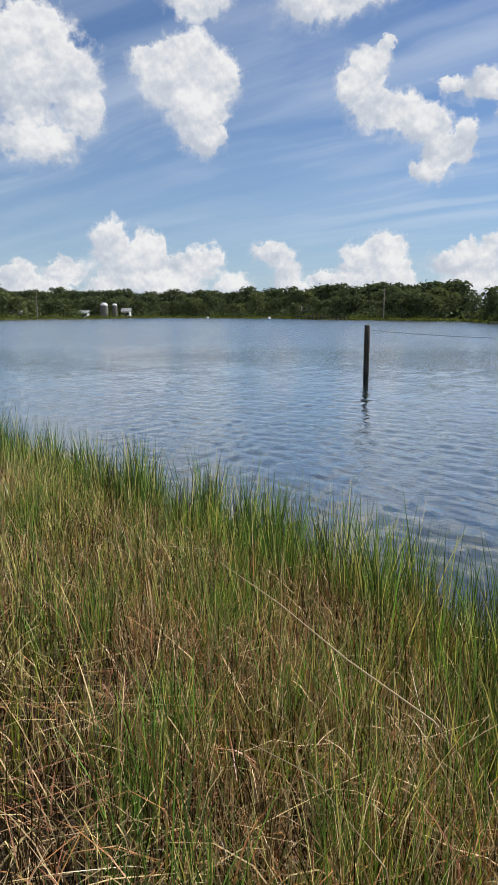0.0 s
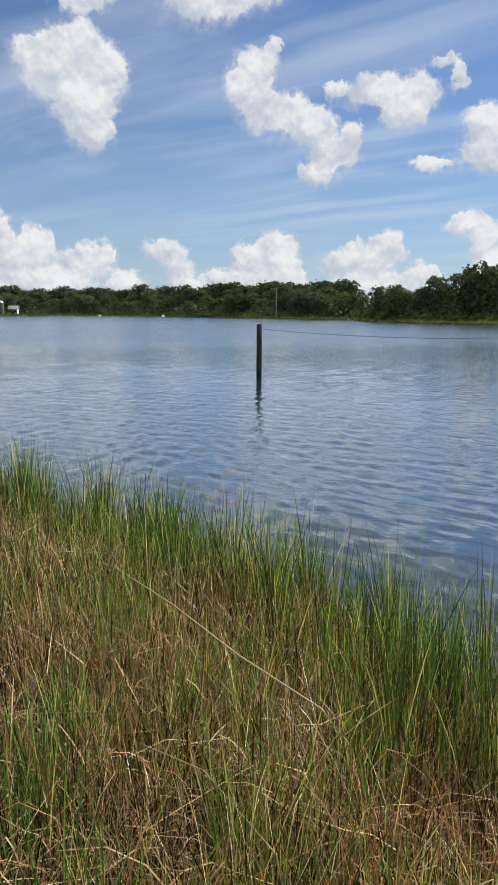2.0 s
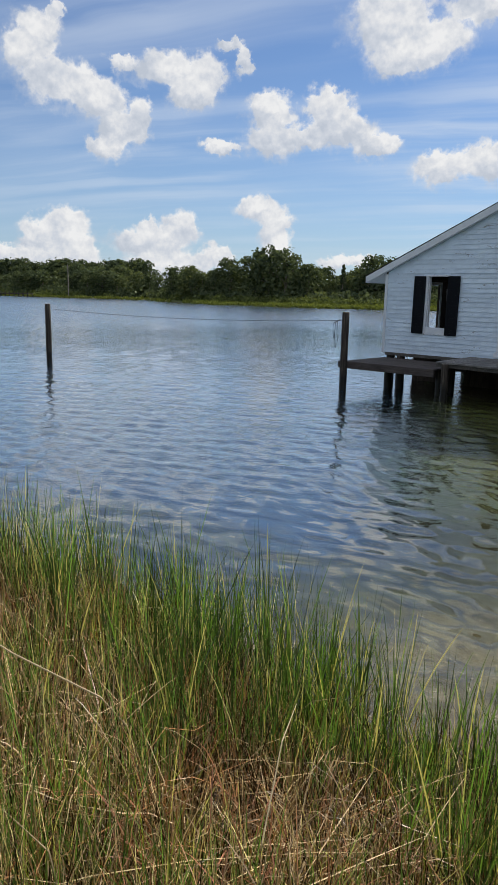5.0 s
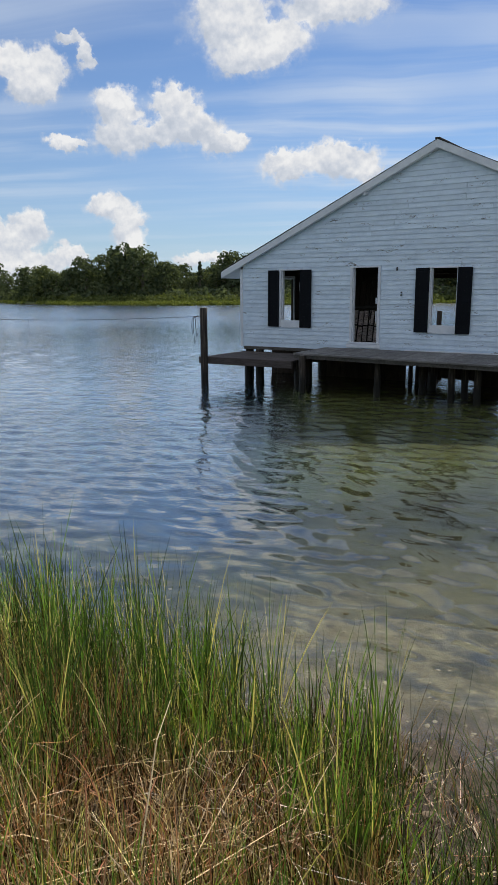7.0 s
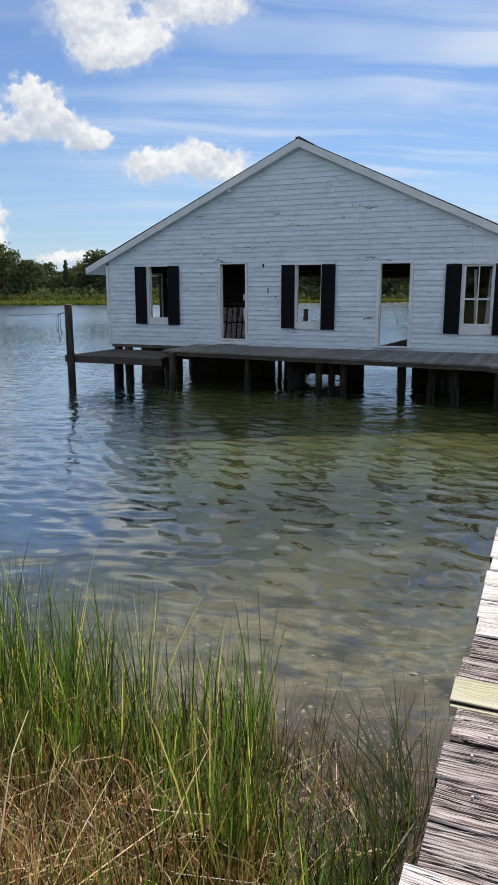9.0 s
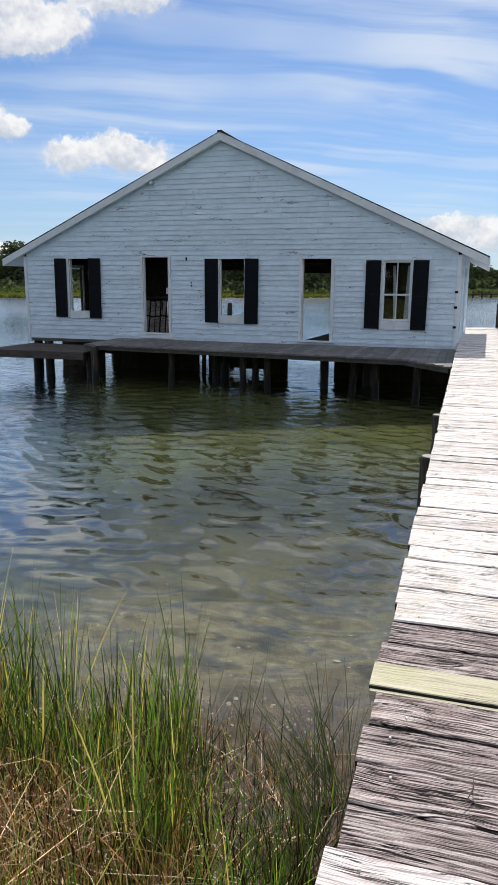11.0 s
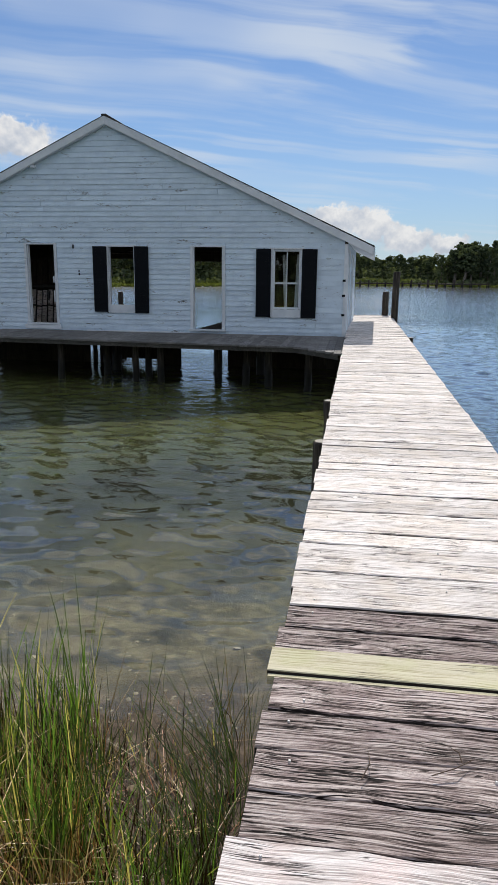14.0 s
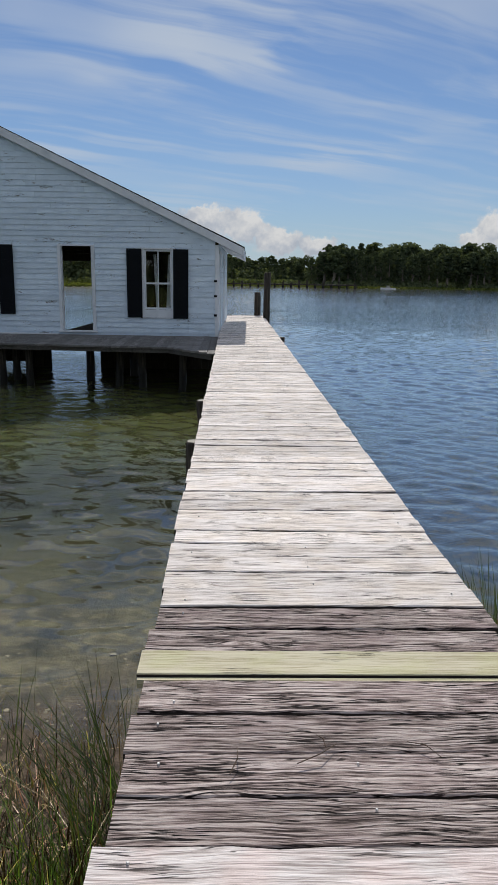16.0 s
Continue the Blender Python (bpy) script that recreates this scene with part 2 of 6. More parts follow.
def plank_wood(name, dark, mid, light, relief=0.6, crack=0.5, knots=0.5, tint=(0.92, 1.0, 0.98), coarse=1.0):
    """A weathered softwood plank along x: grain that flows round knots, fine checks, stains, each piece its own shade."""
    m, n, b = material(name, 0.88, 0.15)
    info = n.node("ObjectInfo").outputs["Random"]
    at = n.v("ADD", local(n), n.vec(n.m("MULTIPLY", info, 37.0), n.m("MULTIPLY", info, 91.0), n.m("MULTIPLY", info, 5.0)))
    wide = n.v("MULTIPLY", at, (1.9, 8.0, 0.0))
    cell = n.tree.nodes.new("ShaderNodeTexVoronoi")
    n.put(wide, cell.inputs["Vector"])
    cell.inputs["Scale"].default_value = 1.0
    gap, hue = cell.outputs["Distance"], cell.outputs["Color"]
    has = n.step(n.xyz(hue)[0], 1 - knots - 0.02, 1 - knots + 0.02)
    swell = n.m("MULTIPLY", has, n.m("POWER", 2.718, n.m("MULTIPLY", n.m("MULTIPLY", gap, gap), -30.0)))
    wander = n.m("MULTIPLY", n.m("SUBTRACT", n.noise(n.v("MULTIPLY", at, (2.4, 5.0, 1.0)), 1.0, 3, 0.5), 0.5), 0.05)
    x, y, z = n.xyz(at)
    across = n.m("ADD", n.m("ADD", y, n.m("MULTIPLY", swell, 0.045)), wander)
    rings = n.noise(n.vec(n.m("MULTIPLY", x, 3.6), n.m("MULTIPLY", across, 150.0 * coarse), n.m("MULTIPLY", z, 30)), 1.0, 4, 0.6)
    hair = n.noise(n.vec(n.m("MULTIPLY", x, 11.0), n.m("MULTIPLY", across, 330.0 * coarse), n.m("MULTIPLY", z, 60)), 1.0, 3, 0.6)
    g = n.m("ADD", n.m("MULTIPLY", rings, 0.62), n.m("MULTIPLY", hair, 0.38))
    blot = n.noise(n.v("MULTIPLY", at, (2.5, 6.0, 1.0)), 1.0, 4, 0.6)
    g = n.m("ADD", g, n.m("MULTIPLY", n.m("SUBTRACT", blot, 0.5), 0.09))
    col = n.ramp(g, (0.42, dark), (0.485, mid), (0.575, light))
    col = n.mix(n.step(n.noise(at, 5.5, 3, 0.5), 0.42, 0.66), col, n.mix(1.0, col, (*tint, 1), "MULTIPLY"))
    line = n.noise(n.vec(n.m("MULTIPLY", x, 3.2), n.m("MULTIPLY", across, 70.0 * coarse), 3.0), 1.0, 2, 0.5)
    open_ = n.step(n.noise(n.v("MULTIPLY", at, (3.0, 14.0, 1.0)), 1.0, 2, 0.5), 0.62 - 0.22 * crack, 0.70 - 0.2 * crack)
    check = n.m("MULTIPLY", n.step(n.m("ABSOLUTE", n.m("SUBTRACT", line, 0.5)), 0.034, 0.012), open_)
    eye = n.m("MULTIPLY", n.step(gap, 0.075, 0.025), has)
    deep = n.m("MAXIMUM", check, n.m("MULTIPLY", eye, 0.8))
    col = n.mix(deep, col, [c * 0.22 for c in dark])
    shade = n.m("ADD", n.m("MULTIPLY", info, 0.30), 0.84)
    col = n.mix(1.0, col, n.node("CombineColor", shade, shade, shade).outputs[0], "MULTIPLY")
    n.put(col, b.inputs["Base Color"])
    bump(n, b, n.m("SUBTRACT", g, n.m("MULTIPLY", deep, 0.8)), relief, 0.010)
    return m


PLANK_LIGHT = plank_wood("bleached_plank", (0.40, 0.35, 0.315), (0.76, 0.70, 0.665), (0.93, 0.885, 0.85), 0.45, 0.5, 0.5, (0.95, 0.92, 0.87))
PLANK_DARK = plank_wood("rough_grey_plank", (0.050, 0.037, 0.034), (0.33, 0.262, 0.240), (0.66, 0.575, 0.54), 1.0, 1.0, 0.6, (0.84, 0.80, 0.82), 0.85)
PLANK_NEAR = plank_wood("pinkish_grey_plank", (0.36, 0.31, 0.29), (0.62, 0.56, 0.535), (0.80, 0.75, 0.725), 0.5, 0.35, 0.3, (1.0, 0.93, 0.92))
PLANK_NEW = plank_wood("new_yellow_plank", (0.44, 0.395, 0.26), (0.61, 0.56, 0.40), (0.71, 0.665, 0.51), 0.25, 0.02, 0.15, (0.95, 0.98, 0.88))
# plank sides coloured near black, so the gaps look deep in shade
PLANK_EDGE = wood("gap_shade_plank_edge", (0.010, 0.008, 0.007), (0.035, 0.029, 0.026), (0.085, 0.074, 0.068), 0, 0.5)
PLANK_LOW = wood("brown_dock_plank", (0.030, 0.025, 0.022), (0.085, 0.072, 0.066), (0.16, 0.14, 0.13), 0, 0.5)
PLANK_DOCK = wood("grey_dock_plank", (0.05, 0.048, 0.046), (0.165, 0.16, 0.155), (0.33, 0.325, 0.315), 1, 0.5)
BEAM = wood("grey_beam", (0.04, 0.037, 0.033), (0.10, 0.095, 0.085), (0.19, 0.18, 0.165), 0, 0.5)
# old board, toned down so the space under the floor looks shaded
ROUGH_WOOD = wood("shade_toned_old_board", (0.018, 0.014, 0.012), (0.055, 0.042, 0.033), (0.10, 0.08, 0.06), 2, 0.4)


def pile_wood():
    m, n, b = material("waterlogged_pile", 0.8, 0.3)
    at = local(n)
    g = n.noise(n.v("MULTIPLY", at, (30, 30, 1.6)), 1.0, 5, 0.6)
    col = n.ramp(g, (0.32, (0.018, 0.015, 0.012)), (0.5, (0.052, 0.044, 0.036)), (0.7, (0.115, 0.099, 0.080)))
    up = n.xyz(world_at(n))[2]
    tide = n.step(n.m("ADD", up, n.m("MULTIPLY", n.noise(at, 6, 3), 0.3)), 0.45, 0.75)
    col = n.mix(tide, (0.012, 0.012, 0.010), col)
    n.put(col, b.inputs["Base Color"])
    n.put(n.step(tide, 0, 1, 0.35, 0.85), b.inputs["Roughness"])
    bump(n, b, g, 0.6, 0.012)
    return m


PILE = pile_wood()


def paint(name, base, wear, peel=0.5, scale=1.0):
    """Old oil paint, peeling along the grain to grey wood, with grime."""
    m, n, b = material(name, 0.55, 0.35)
    info = n.node("ObjectInfo").outputs["Random"]
    at = n.v("ADD", local(n), n.vec(n.m("MULTIPLY", info, 23.0), 0, n.m("MULTIPLY", info, 57.0)))
    wide = n.noise(n.v("MULTIPLY", at, (1.5, 3, 5.0)), 1.0 * scale, 4, 0.6)
    flake = n.noise(n.v("MULTIPLY", at, (8, 12, 75)), 1.0 * scale, 5, 0.68)
    amount = n.m("ADD", n.m("MULTIPLY", wide, 0.62), n.m("MULTIPLY", flake, 0.5))
    off = n.step(amount, 0.78 - 0.10 * peel, 0.82 - 0.10 * peel)
    dirt = n.noise(at, 2.2, 5, 0.65)
    shade = n.m("ADD", n.m("MULTIPLY", info, 0.10), 0.93)
    col = n.mix(n.step(dirt, 0.35, 0.75), base, [c * w for c, w in zip(base, (0.80, 0.82, 0.84))])
    col = n.mix(1.0, col, n.node("CombineColor", shade, shade, shade).outputs[0], "MULTIPLY")
    bare = n.ramp(flake, (0.3, [c * 0.4 for c in wear]), (0.7, wear))
    n.put(n.mix(off, col, bare), b.inputs["Base Color"])
    bump(n, b, n.m("SUBTRACT", n.m("MULTIPLY", dirt, 0.15), off), 0.35, 0.003)
    return m


SIDING = paint("peeling_white_paint", (0.70, 0.83, 0.95), (0.12, 0.115, 0.11), 1.2)
TRIM = paint("white_trim_paint", (0.78, 0.83, 0.88), (0.26, 0.25, 0.23), 0.2)
SHUTTER = paint("black_shutter_paint", (0.006, 0.008, 0.012), (0.03, 0.03, 0.03), 0.1)
SHUTTER.node_tree.nodes["Principled BSDF"].inputs["Specular IOR Level"].default_value = 0.12


def plain(name, base, rough=0.6, vary=0.25, scale=6.0, metal=0.0):
    m, n, b = material(name, rough)
    g = n.noise(local(n), scale, 5, 0.6)
    n.put(n.mix(g, [c * (1 - vary) for c in base], [min(1, c * (1 + vary)) for c in base]), b.inputs["Base Color"])
    b.inputs["Metallic"].default_value = metal
    bump(n, b, g, 0.2, 0.01)
    return m


SHINGLE = plain("dark_roof_shingle", (0.05, 0.048, 0.046), 0.9, 0.4, 18)
WIRE = plain("rusty_wire", (0.10, 0.09, 0.09), 0.6, 0.3, 20)
ROPE = plain("frayed_rope", (0.12, 0.12, 0.13), 0.9, 0.4, 30)
NAIL = plain("pale_nail_head", (0.72, 0.70, 0.68), 0.4, 0.15, 40)
CONCRETE = plain("grey_silo_concrete", (0.17, 0.155, 0.14), 0.9, 0.2, 0.8)
METAL_ROOF = plain("white_metal_roof", (0.42, 0.42, 0.42), 0.4, 0.1, 0.5)
BOAT_WHITE = plain("white_boat_hull", (0.80, 0.80, 0.80), 0.3, 0.06, 1.0)
# paler grey for pile tops, the sun on them put into colour
PILE_TOP_LIT = plain("sunlit_pile_top", (0.40, 0.375, 0.33), 0.9, 0.35, 30)
ROCK = plain("pale_shell_and_stone", (0.27, 0.235, 0.165), 0.8, 0.4, 12)

glass, n, b = material("window_glass", 0.02)
b.inputs["Transmission Weight"].default_value = 1.0
b.inputs["IOR"].default_value = 1.45
n.put((0.92, 0.95, 0.95), b.inputs["Base Color"])
GLASS = glass


FLAT_STONE = plain("tan_flat_stone", (0.20, 0.15, 0.095), 0.85, 0.5, 22)


def ground_material():
    m, n, b = material("bank_and_bed", 0.9, 0.25)
    at = world_at(n)
    x, y, z = n.xyz(at)
    big = n.noise(at, 0.55, 5, 0.6)
    fine = n.noise(at, 9, 5, 0.65)
    grit = n.noise(at, 60, 3, 0.6)
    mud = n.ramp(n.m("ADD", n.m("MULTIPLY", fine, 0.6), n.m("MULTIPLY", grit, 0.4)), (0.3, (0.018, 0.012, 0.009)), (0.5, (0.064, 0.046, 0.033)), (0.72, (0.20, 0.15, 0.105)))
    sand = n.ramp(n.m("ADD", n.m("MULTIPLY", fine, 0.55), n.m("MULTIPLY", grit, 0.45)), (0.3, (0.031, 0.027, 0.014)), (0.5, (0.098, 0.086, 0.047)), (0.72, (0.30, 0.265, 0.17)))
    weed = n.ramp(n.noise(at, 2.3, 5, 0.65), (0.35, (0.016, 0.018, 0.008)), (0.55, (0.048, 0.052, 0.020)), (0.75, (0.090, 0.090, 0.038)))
    # deep water's loss of light, put into the bed as dark blue
    depth_tint = n.ramp(big, (0.3, (0.028, 0.052, 0.090)), (0.7, (0.042, 0.070, 0.112)))
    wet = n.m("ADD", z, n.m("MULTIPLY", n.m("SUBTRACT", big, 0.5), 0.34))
    # bed darkens with depth, both for weed and for light the water takes
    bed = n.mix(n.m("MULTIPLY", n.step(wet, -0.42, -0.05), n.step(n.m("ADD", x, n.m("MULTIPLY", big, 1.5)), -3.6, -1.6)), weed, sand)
    # bed lightened before the boathouse to offset its cast shadow
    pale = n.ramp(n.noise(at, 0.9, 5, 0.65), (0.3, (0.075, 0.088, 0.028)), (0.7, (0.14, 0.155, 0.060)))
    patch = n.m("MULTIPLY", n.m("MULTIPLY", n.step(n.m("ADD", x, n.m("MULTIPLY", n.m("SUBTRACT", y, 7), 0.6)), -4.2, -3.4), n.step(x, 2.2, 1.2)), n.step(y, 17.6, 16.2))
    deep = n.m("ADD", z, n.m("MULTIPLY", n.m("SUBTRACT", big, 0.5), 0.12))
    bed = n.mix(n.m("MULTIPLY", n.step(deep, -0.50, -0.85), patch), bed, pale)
    bed = n.mix(n.m("MAXIMUM", n.step(wet, -1.5, -0.85), patch), depth_tint, bed)
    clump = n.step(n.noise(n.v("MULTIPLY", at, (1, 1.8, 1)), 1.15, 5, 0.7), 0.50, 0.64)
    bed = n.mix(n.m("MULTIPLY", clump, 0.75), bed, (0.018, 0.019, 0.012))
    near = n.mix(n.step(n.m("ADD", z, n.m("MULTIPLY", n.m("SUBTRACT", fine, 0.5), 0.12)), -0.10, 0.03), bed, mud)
    meadow = n.ramp(n.noise(at, 0.16, 6, 0.7), (0.3, (0.055, 0.075, 0.022)), (0.55, (0.12, 0.145, 0.04)), (0.75, (0.20, 0.20, 0.08)))
    away = n.step(n.v("LENGTH", n.vec(x, y, 0)), 7, 16)
    land = n.m("MULTIPLY", away, n.step(z, -0.05, 0.15))
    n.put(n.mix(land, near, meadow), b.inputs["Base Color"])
    bump(n, b, n.m("ADD", fine, n.m("MULTIPLY", grit, 0.4)), 0.5, 0.03)
    return m


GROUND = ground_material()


def water_material():
    m, n, b = material("river_water", 0.0, 0.5)
    deep = n.node("BsdfPrincipled")
    at = world_at(n)
    r = n.v("LENGTH", at)
    x, y, z = n.xyz(at)
    # clear over the shallows, clouded by silt further out: olive round the boathouse, blue in the open river
    out = n.m("SUBTRACT", n.m("ADD", y, n.m("MULTIPLY", n.m("MAXIMUM", n.m("SUBTRACT", -6, x), 0), 0.335)), 3.3)
    out = n.m("ADD", out, n.m("MULTIPLY", n.m("SUBTRACT", n.noise(at, 0.5, 4, 0.6), 0.5), 2.5))
    out = n.m("ADD", out, n.step(x, -2.6, -5.0, 0.0, 2.4))
    murk = n.step(out, 2.8, 8.6, 0.0, 0.96)
    olive = n.m("MULTIPLY", n.m("MULTIPLY", n.step(n.m("ADD", x, n.m("MULTIPLY", n.m("SUBTRACT", y, 7), 0.6)), -5.5, -3.0), n.step(x, 2.6, 1.2)), n.step(y, 26, 20))
    # silt's olive, raised near the boathouse to offset the shadow on the water
    cloudy = n.mix(olive, (0.032, 0.064, 0.082), n.mix(n.step(out, 4.4, 7.0), n.mix(n.noise(at, 1.1, 4, 0.65), (0.018, 0.017, 0.008), (0.050, 0.045, 0.022)), n.mix(n.noise(at, 0.8, 4, 0.6), (0.056, 0.063, 0.020), (0.116, 0.127, 0.046))))
    n.put((0.74, 0.80, 0.74), b.inputs["Base Color"])
    n.put(cloudy, deep.inputs["Base Color"])
    deep.inputs["Subsurface Weight"].default_value = 1.0
    deep.inputs["Subsurface Radius"].default_value = (1.0, 1.15, 0.75)
    deep.inputs["Subsurface Scale"].default_value = 1.9
    b.inputs["Transmission Weight"].default_value = 1.0
    bend = n.v("MULTIPLY_ADD", n.v("SUBTRACT", n.noise(at, 0.5, 2, 0.5, 1), (0.5, 0.5, 0.5)), (1.0, 1.0, 0), at)
    tilt = n.node("VectorRotate", bend, (0, 0, 0), (0, 0, 1), radians(-24), rotation_type="AXIS_ANGLE").outputs[0]
    ripple = n.noise(n.v("MULTIPLY", tilt, (3.2, 5.8, 1)), 1.0, 3, 0.5)
    fine = n.noise(n.v("MULTIPLY", tilt, (8, 15, 1)), 1.0, 2, 0.5)
    breeze = n.step(n.noise(n.v("MULTIPLY", at, (0.05, 0.12, 1)), 1.0, 3, 0.5), 0.35, 0.65, 0.5, 1.0)
    chop = n.m("MULTIPLY", breeze, n.m("MAXIMUM", n.step(r, 6.5, 13, 0.10, 1.0), n.step(x, 1.2, 2.2)))
    h = n.m("MULTIPLY", n.m("ADD", n.m("MULTIPLY", ripple, 0.0125), n.m("MULTIPLY", fine, 0.011)), chop)
    rough = n.m("MULTIPLY", n.step(r, 24, 70, 0.0, 0.24), n.step(x, -45, -5, 1.0, 0.5))
    bump(n, b, h, 1.0, 1.0)
    normal = b.inputs["Normal"].links[0].from_socket
    for p in (b, deep):
        p.inputs["IOR"].default_value = 1.33
        n.put(n.m("MULTIPLY", n.step(out, 1.2, 5.0, 0.35, 1.0), n.step(olive, 0, 1, 1.0, n.step(y, 9.5, 13.0, 0.80, 0.15))), p.inputs["Coat Weight"])
        p.inputs["Coat IOR"].default_value = 1.6
        n.put(normal, p.inputs["Normal"])
        n.put(normal, p.inputs["Coat Normal"])
        n.put(rough, p.inputs["Roughness"])
        n.put(rough, p.inputs["Coat Roughness"])
    both = n.node("MixShader", murk, b.outputs[0], deep.outputs[0])
    n.tree.links.new(both.outputs[0], m.node_tree.nodes["Material Output"].inputs[0])
    return m


WATER = water_material()


def leaf_material(name, dark, light, sheer, brown=None, share=0.0, gloss=0.004, spread_of=1.0):
    """Leaves and blades: every one its own green, with light passing through."""
    m = bpy.data.materials.new(name)
    m.use_nodes = True
    n = Net(m.node_tree)
    out = m.node_tree.nodes["Material Output"]
    m.node_tree.nodes.remove(m.node_tree.nodes["Principled BSDF"])
    isl = n.node("NewGeometry").outputs["Random Per Island"]
    tone = n.node("ObjectInfo").outputs["Random"]
    f = n.m("ADD", n.m("MULTIPLY", n.m("POWER", isl, spread_of), 0.75), n.m("MULTIPLY", tone, 0.25))
    col = n.mix(f, dark, light)
    if brown:
        pick = n.step(n.m("FRACT", n.m("MULTIPLY", isl, 7.31)), 1 - share - 0.05, 1 - share + 0.05)
        col = n.mix(pick, col, brown)
    d = n.node("BsdfDiffuse", col)
    t = n.node("BsdfTranslucent", n.mix(1.0, col, (1.25, 1.2, 0.6, 1), "MULTIPLY"))
    g = n.node("BsdfAnisotropic", (1, 1, 1, 1), 0.36)
    a = n.node("MixShader", sheer, d.outputs[0], t.outputs[0])
    g2 = n.node("MixShader", gloss, a.outputs[0], g.outputs[0])
    n.tree.links.new(g2.outputs[0], out.inputs[0])
    return m


# wide tones and the pale share put sun highlights and dark gaps into colour
GREEN = leaf_material("green_rush", (0.005, 0.018, 0.005), (0.31, 0.58, 0.095), 0.26, (0.84, 0.74, 0.28), 0.13, 0.05, 2.8)
OLIVE = leaf_material("olive_rush", (0.010, 0.017, 0.003), (0.52, 0.62, 0.085), 0.24, (1.0, 0.90, 0.38), 0.18, 0.05, 2.2)
STRAW = leaf_material("dead_straw", (0.055, 0.026, 0.008), (1.0, 0.76, 0.38), 0.06, (0.44, 0.21, 0.08), 0.24, 0.03, 1.7)
THATCH = leaf_material("reddish_fallen_straw", (0.070, 0.032, 0.012), (1.0, 0.74, 0.42), 0.05, (0.44, 0.19, 0.10), 0.36, 0.03, 1.45)
REED = leaf_material("dark_green_reed", (0.012, 0.024, 0.010), (0.145, 0.235, 0.060), 0.15, (0.22, 0.15, 0.06), 0.15, 0.05)
# dead stems, darkened further to put shade into gaps between the rushes
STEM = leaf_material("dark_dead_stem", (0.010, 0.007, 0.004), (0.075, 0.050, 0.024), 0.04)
WEED = leaf_material("water_weed", (0.008, 0.009, 0.004), (0.040, 0.042, 0.018), 0.1)
# far crowns' greens are lightened and blued to hold the haze before them
CROWN = leaf_material("broadleaf_crown", (0.038, 0.058, 0.036), (0.175, 0.21, 0.11), 0.32)
CROWN_PALE = leaf_material("pale_broadleaf_crown", (0.060, 0.085, 0.045), (0.21, 0.24, 0.11), 0.3)
NEEDLE = leaf_material("pine_crown", (0.034, 0.052, 0.036), (0.135, 0.168, 0.088), 0.25)
SHRUB = leaf_material("shore_shrub", (0.045, 0.068, 0.020), (0.17, 0.20, 0.07), 0.25)
MARSH = leaf_material("marsh_grass", (0.09, 0.12, 0.025), (0.24, 0.27, 0.075), 0.3)
BARK = wood("tree_bark", (0.10, 0.085, 0.07), (0.22, 0.19, 0.16), (0.36, 0.32, 0.27), 2, 0.6, grain=0.3)


# ---- mesh helpers ----
def part(name, bm, mat, parent=None, label=""):
    """Links a bmesh as one mesh object, under a thing or a part."""
    me = bpy.data.meshes.new(name)
    bm.to_mesh(me)
    bm.free()
    me.materials.append(mat)
    ob = new(name, me)
    ob.parent = parent
    return tagged(ob, label)


def thing(name, label, category, m=None, group="", kind=""):
    ob = new(name)
    ob.empty_display_size = 0.2
    if m is not None:
        ob.matrix_world = m
    return tagged(ob, label, category, group, kind)


def add_box(bm, x0, x1, y0, y1, z0, z1, bevel=0.0):
    vs = [bm.verts.new((x, y, z)) for x in (x0, x1) for y in (y0, y1) for z in (z0, z1)]
    fs = [bm.faces.new([vs[i] for i in q]) for q in ((0, 1, 3, 2), (4, 6, 7, 5), (0, 4, 5, 1), (2, 3, 7, 6), (0, 2, 6, 4), (1, 5, 7, 3))]
    if bevel:
        edges = list({e for f in fs for e in f.edges})
        bmesh.ops.bevel(bm, geom=edges, offset=bevel, segments=1, affect="EDGES", clamp_overlap=True)
    return vs


def box(x0, x1, y0, y1, z0, z1, bevel=0.0):
    bm = bmesh.new()
    add_box(bm, x0, x1, y0, y1, z0, z1, bevel)
    return bm


def add_prism(bm, outline, y0, y1):
    """A flat outline of (x, z) points, given counterclockwise, drawn out from y0 to y1."""
    a = [bm.verts.new((x, y0, z)) for x, z in outline]
    c = [bm.verts.new((x, y1, z)) for x, z in outline]
    bm.faces.new(a)
    bm.faces.new(c[::-1])
    for i in range(len(a)):
        j = (i + 1) % len(a)
        bm.faces.new((a[j], a[i], c[i], c[j]))


def add_tube(bm, points, radii, sides=8, cap=True):
    rings = []
    for i, p in enumerate(points):
        p = Vector(p)
        q = Vector(points[min(i + 1, len(points) - 1)]) - Vector(points[max(i - 1, 0)])
        z = q.normalized()
        x = z.orthogonal().normalized() if abs(z.z) < 0.9 else Vector((1, 0, 0))
        y = z.cross(x).normalized()
        x = y.cross(z)
        rings.append([bm.verts.new(p + radii[i] * (math.cos(a) * x + math.sin(a) * y)) for a in (math.tau * s / sides for s in range(sides))])
    for r0, r1 in zip(rings, rings[1:]):
        for s in range(sides):
            t = (s + 1) % sides
            bm.faces.new((r0[s], r0[t], r1[t], r1[s]))
    if cap:
        bm.faces.new(rings[0][::-1])
        bm.faces.new(rings[-1])


def tube(points, radii, sides=8):
    bm = bmesh.new()
    add_tube(bm, points, radii, sides)
    return bm


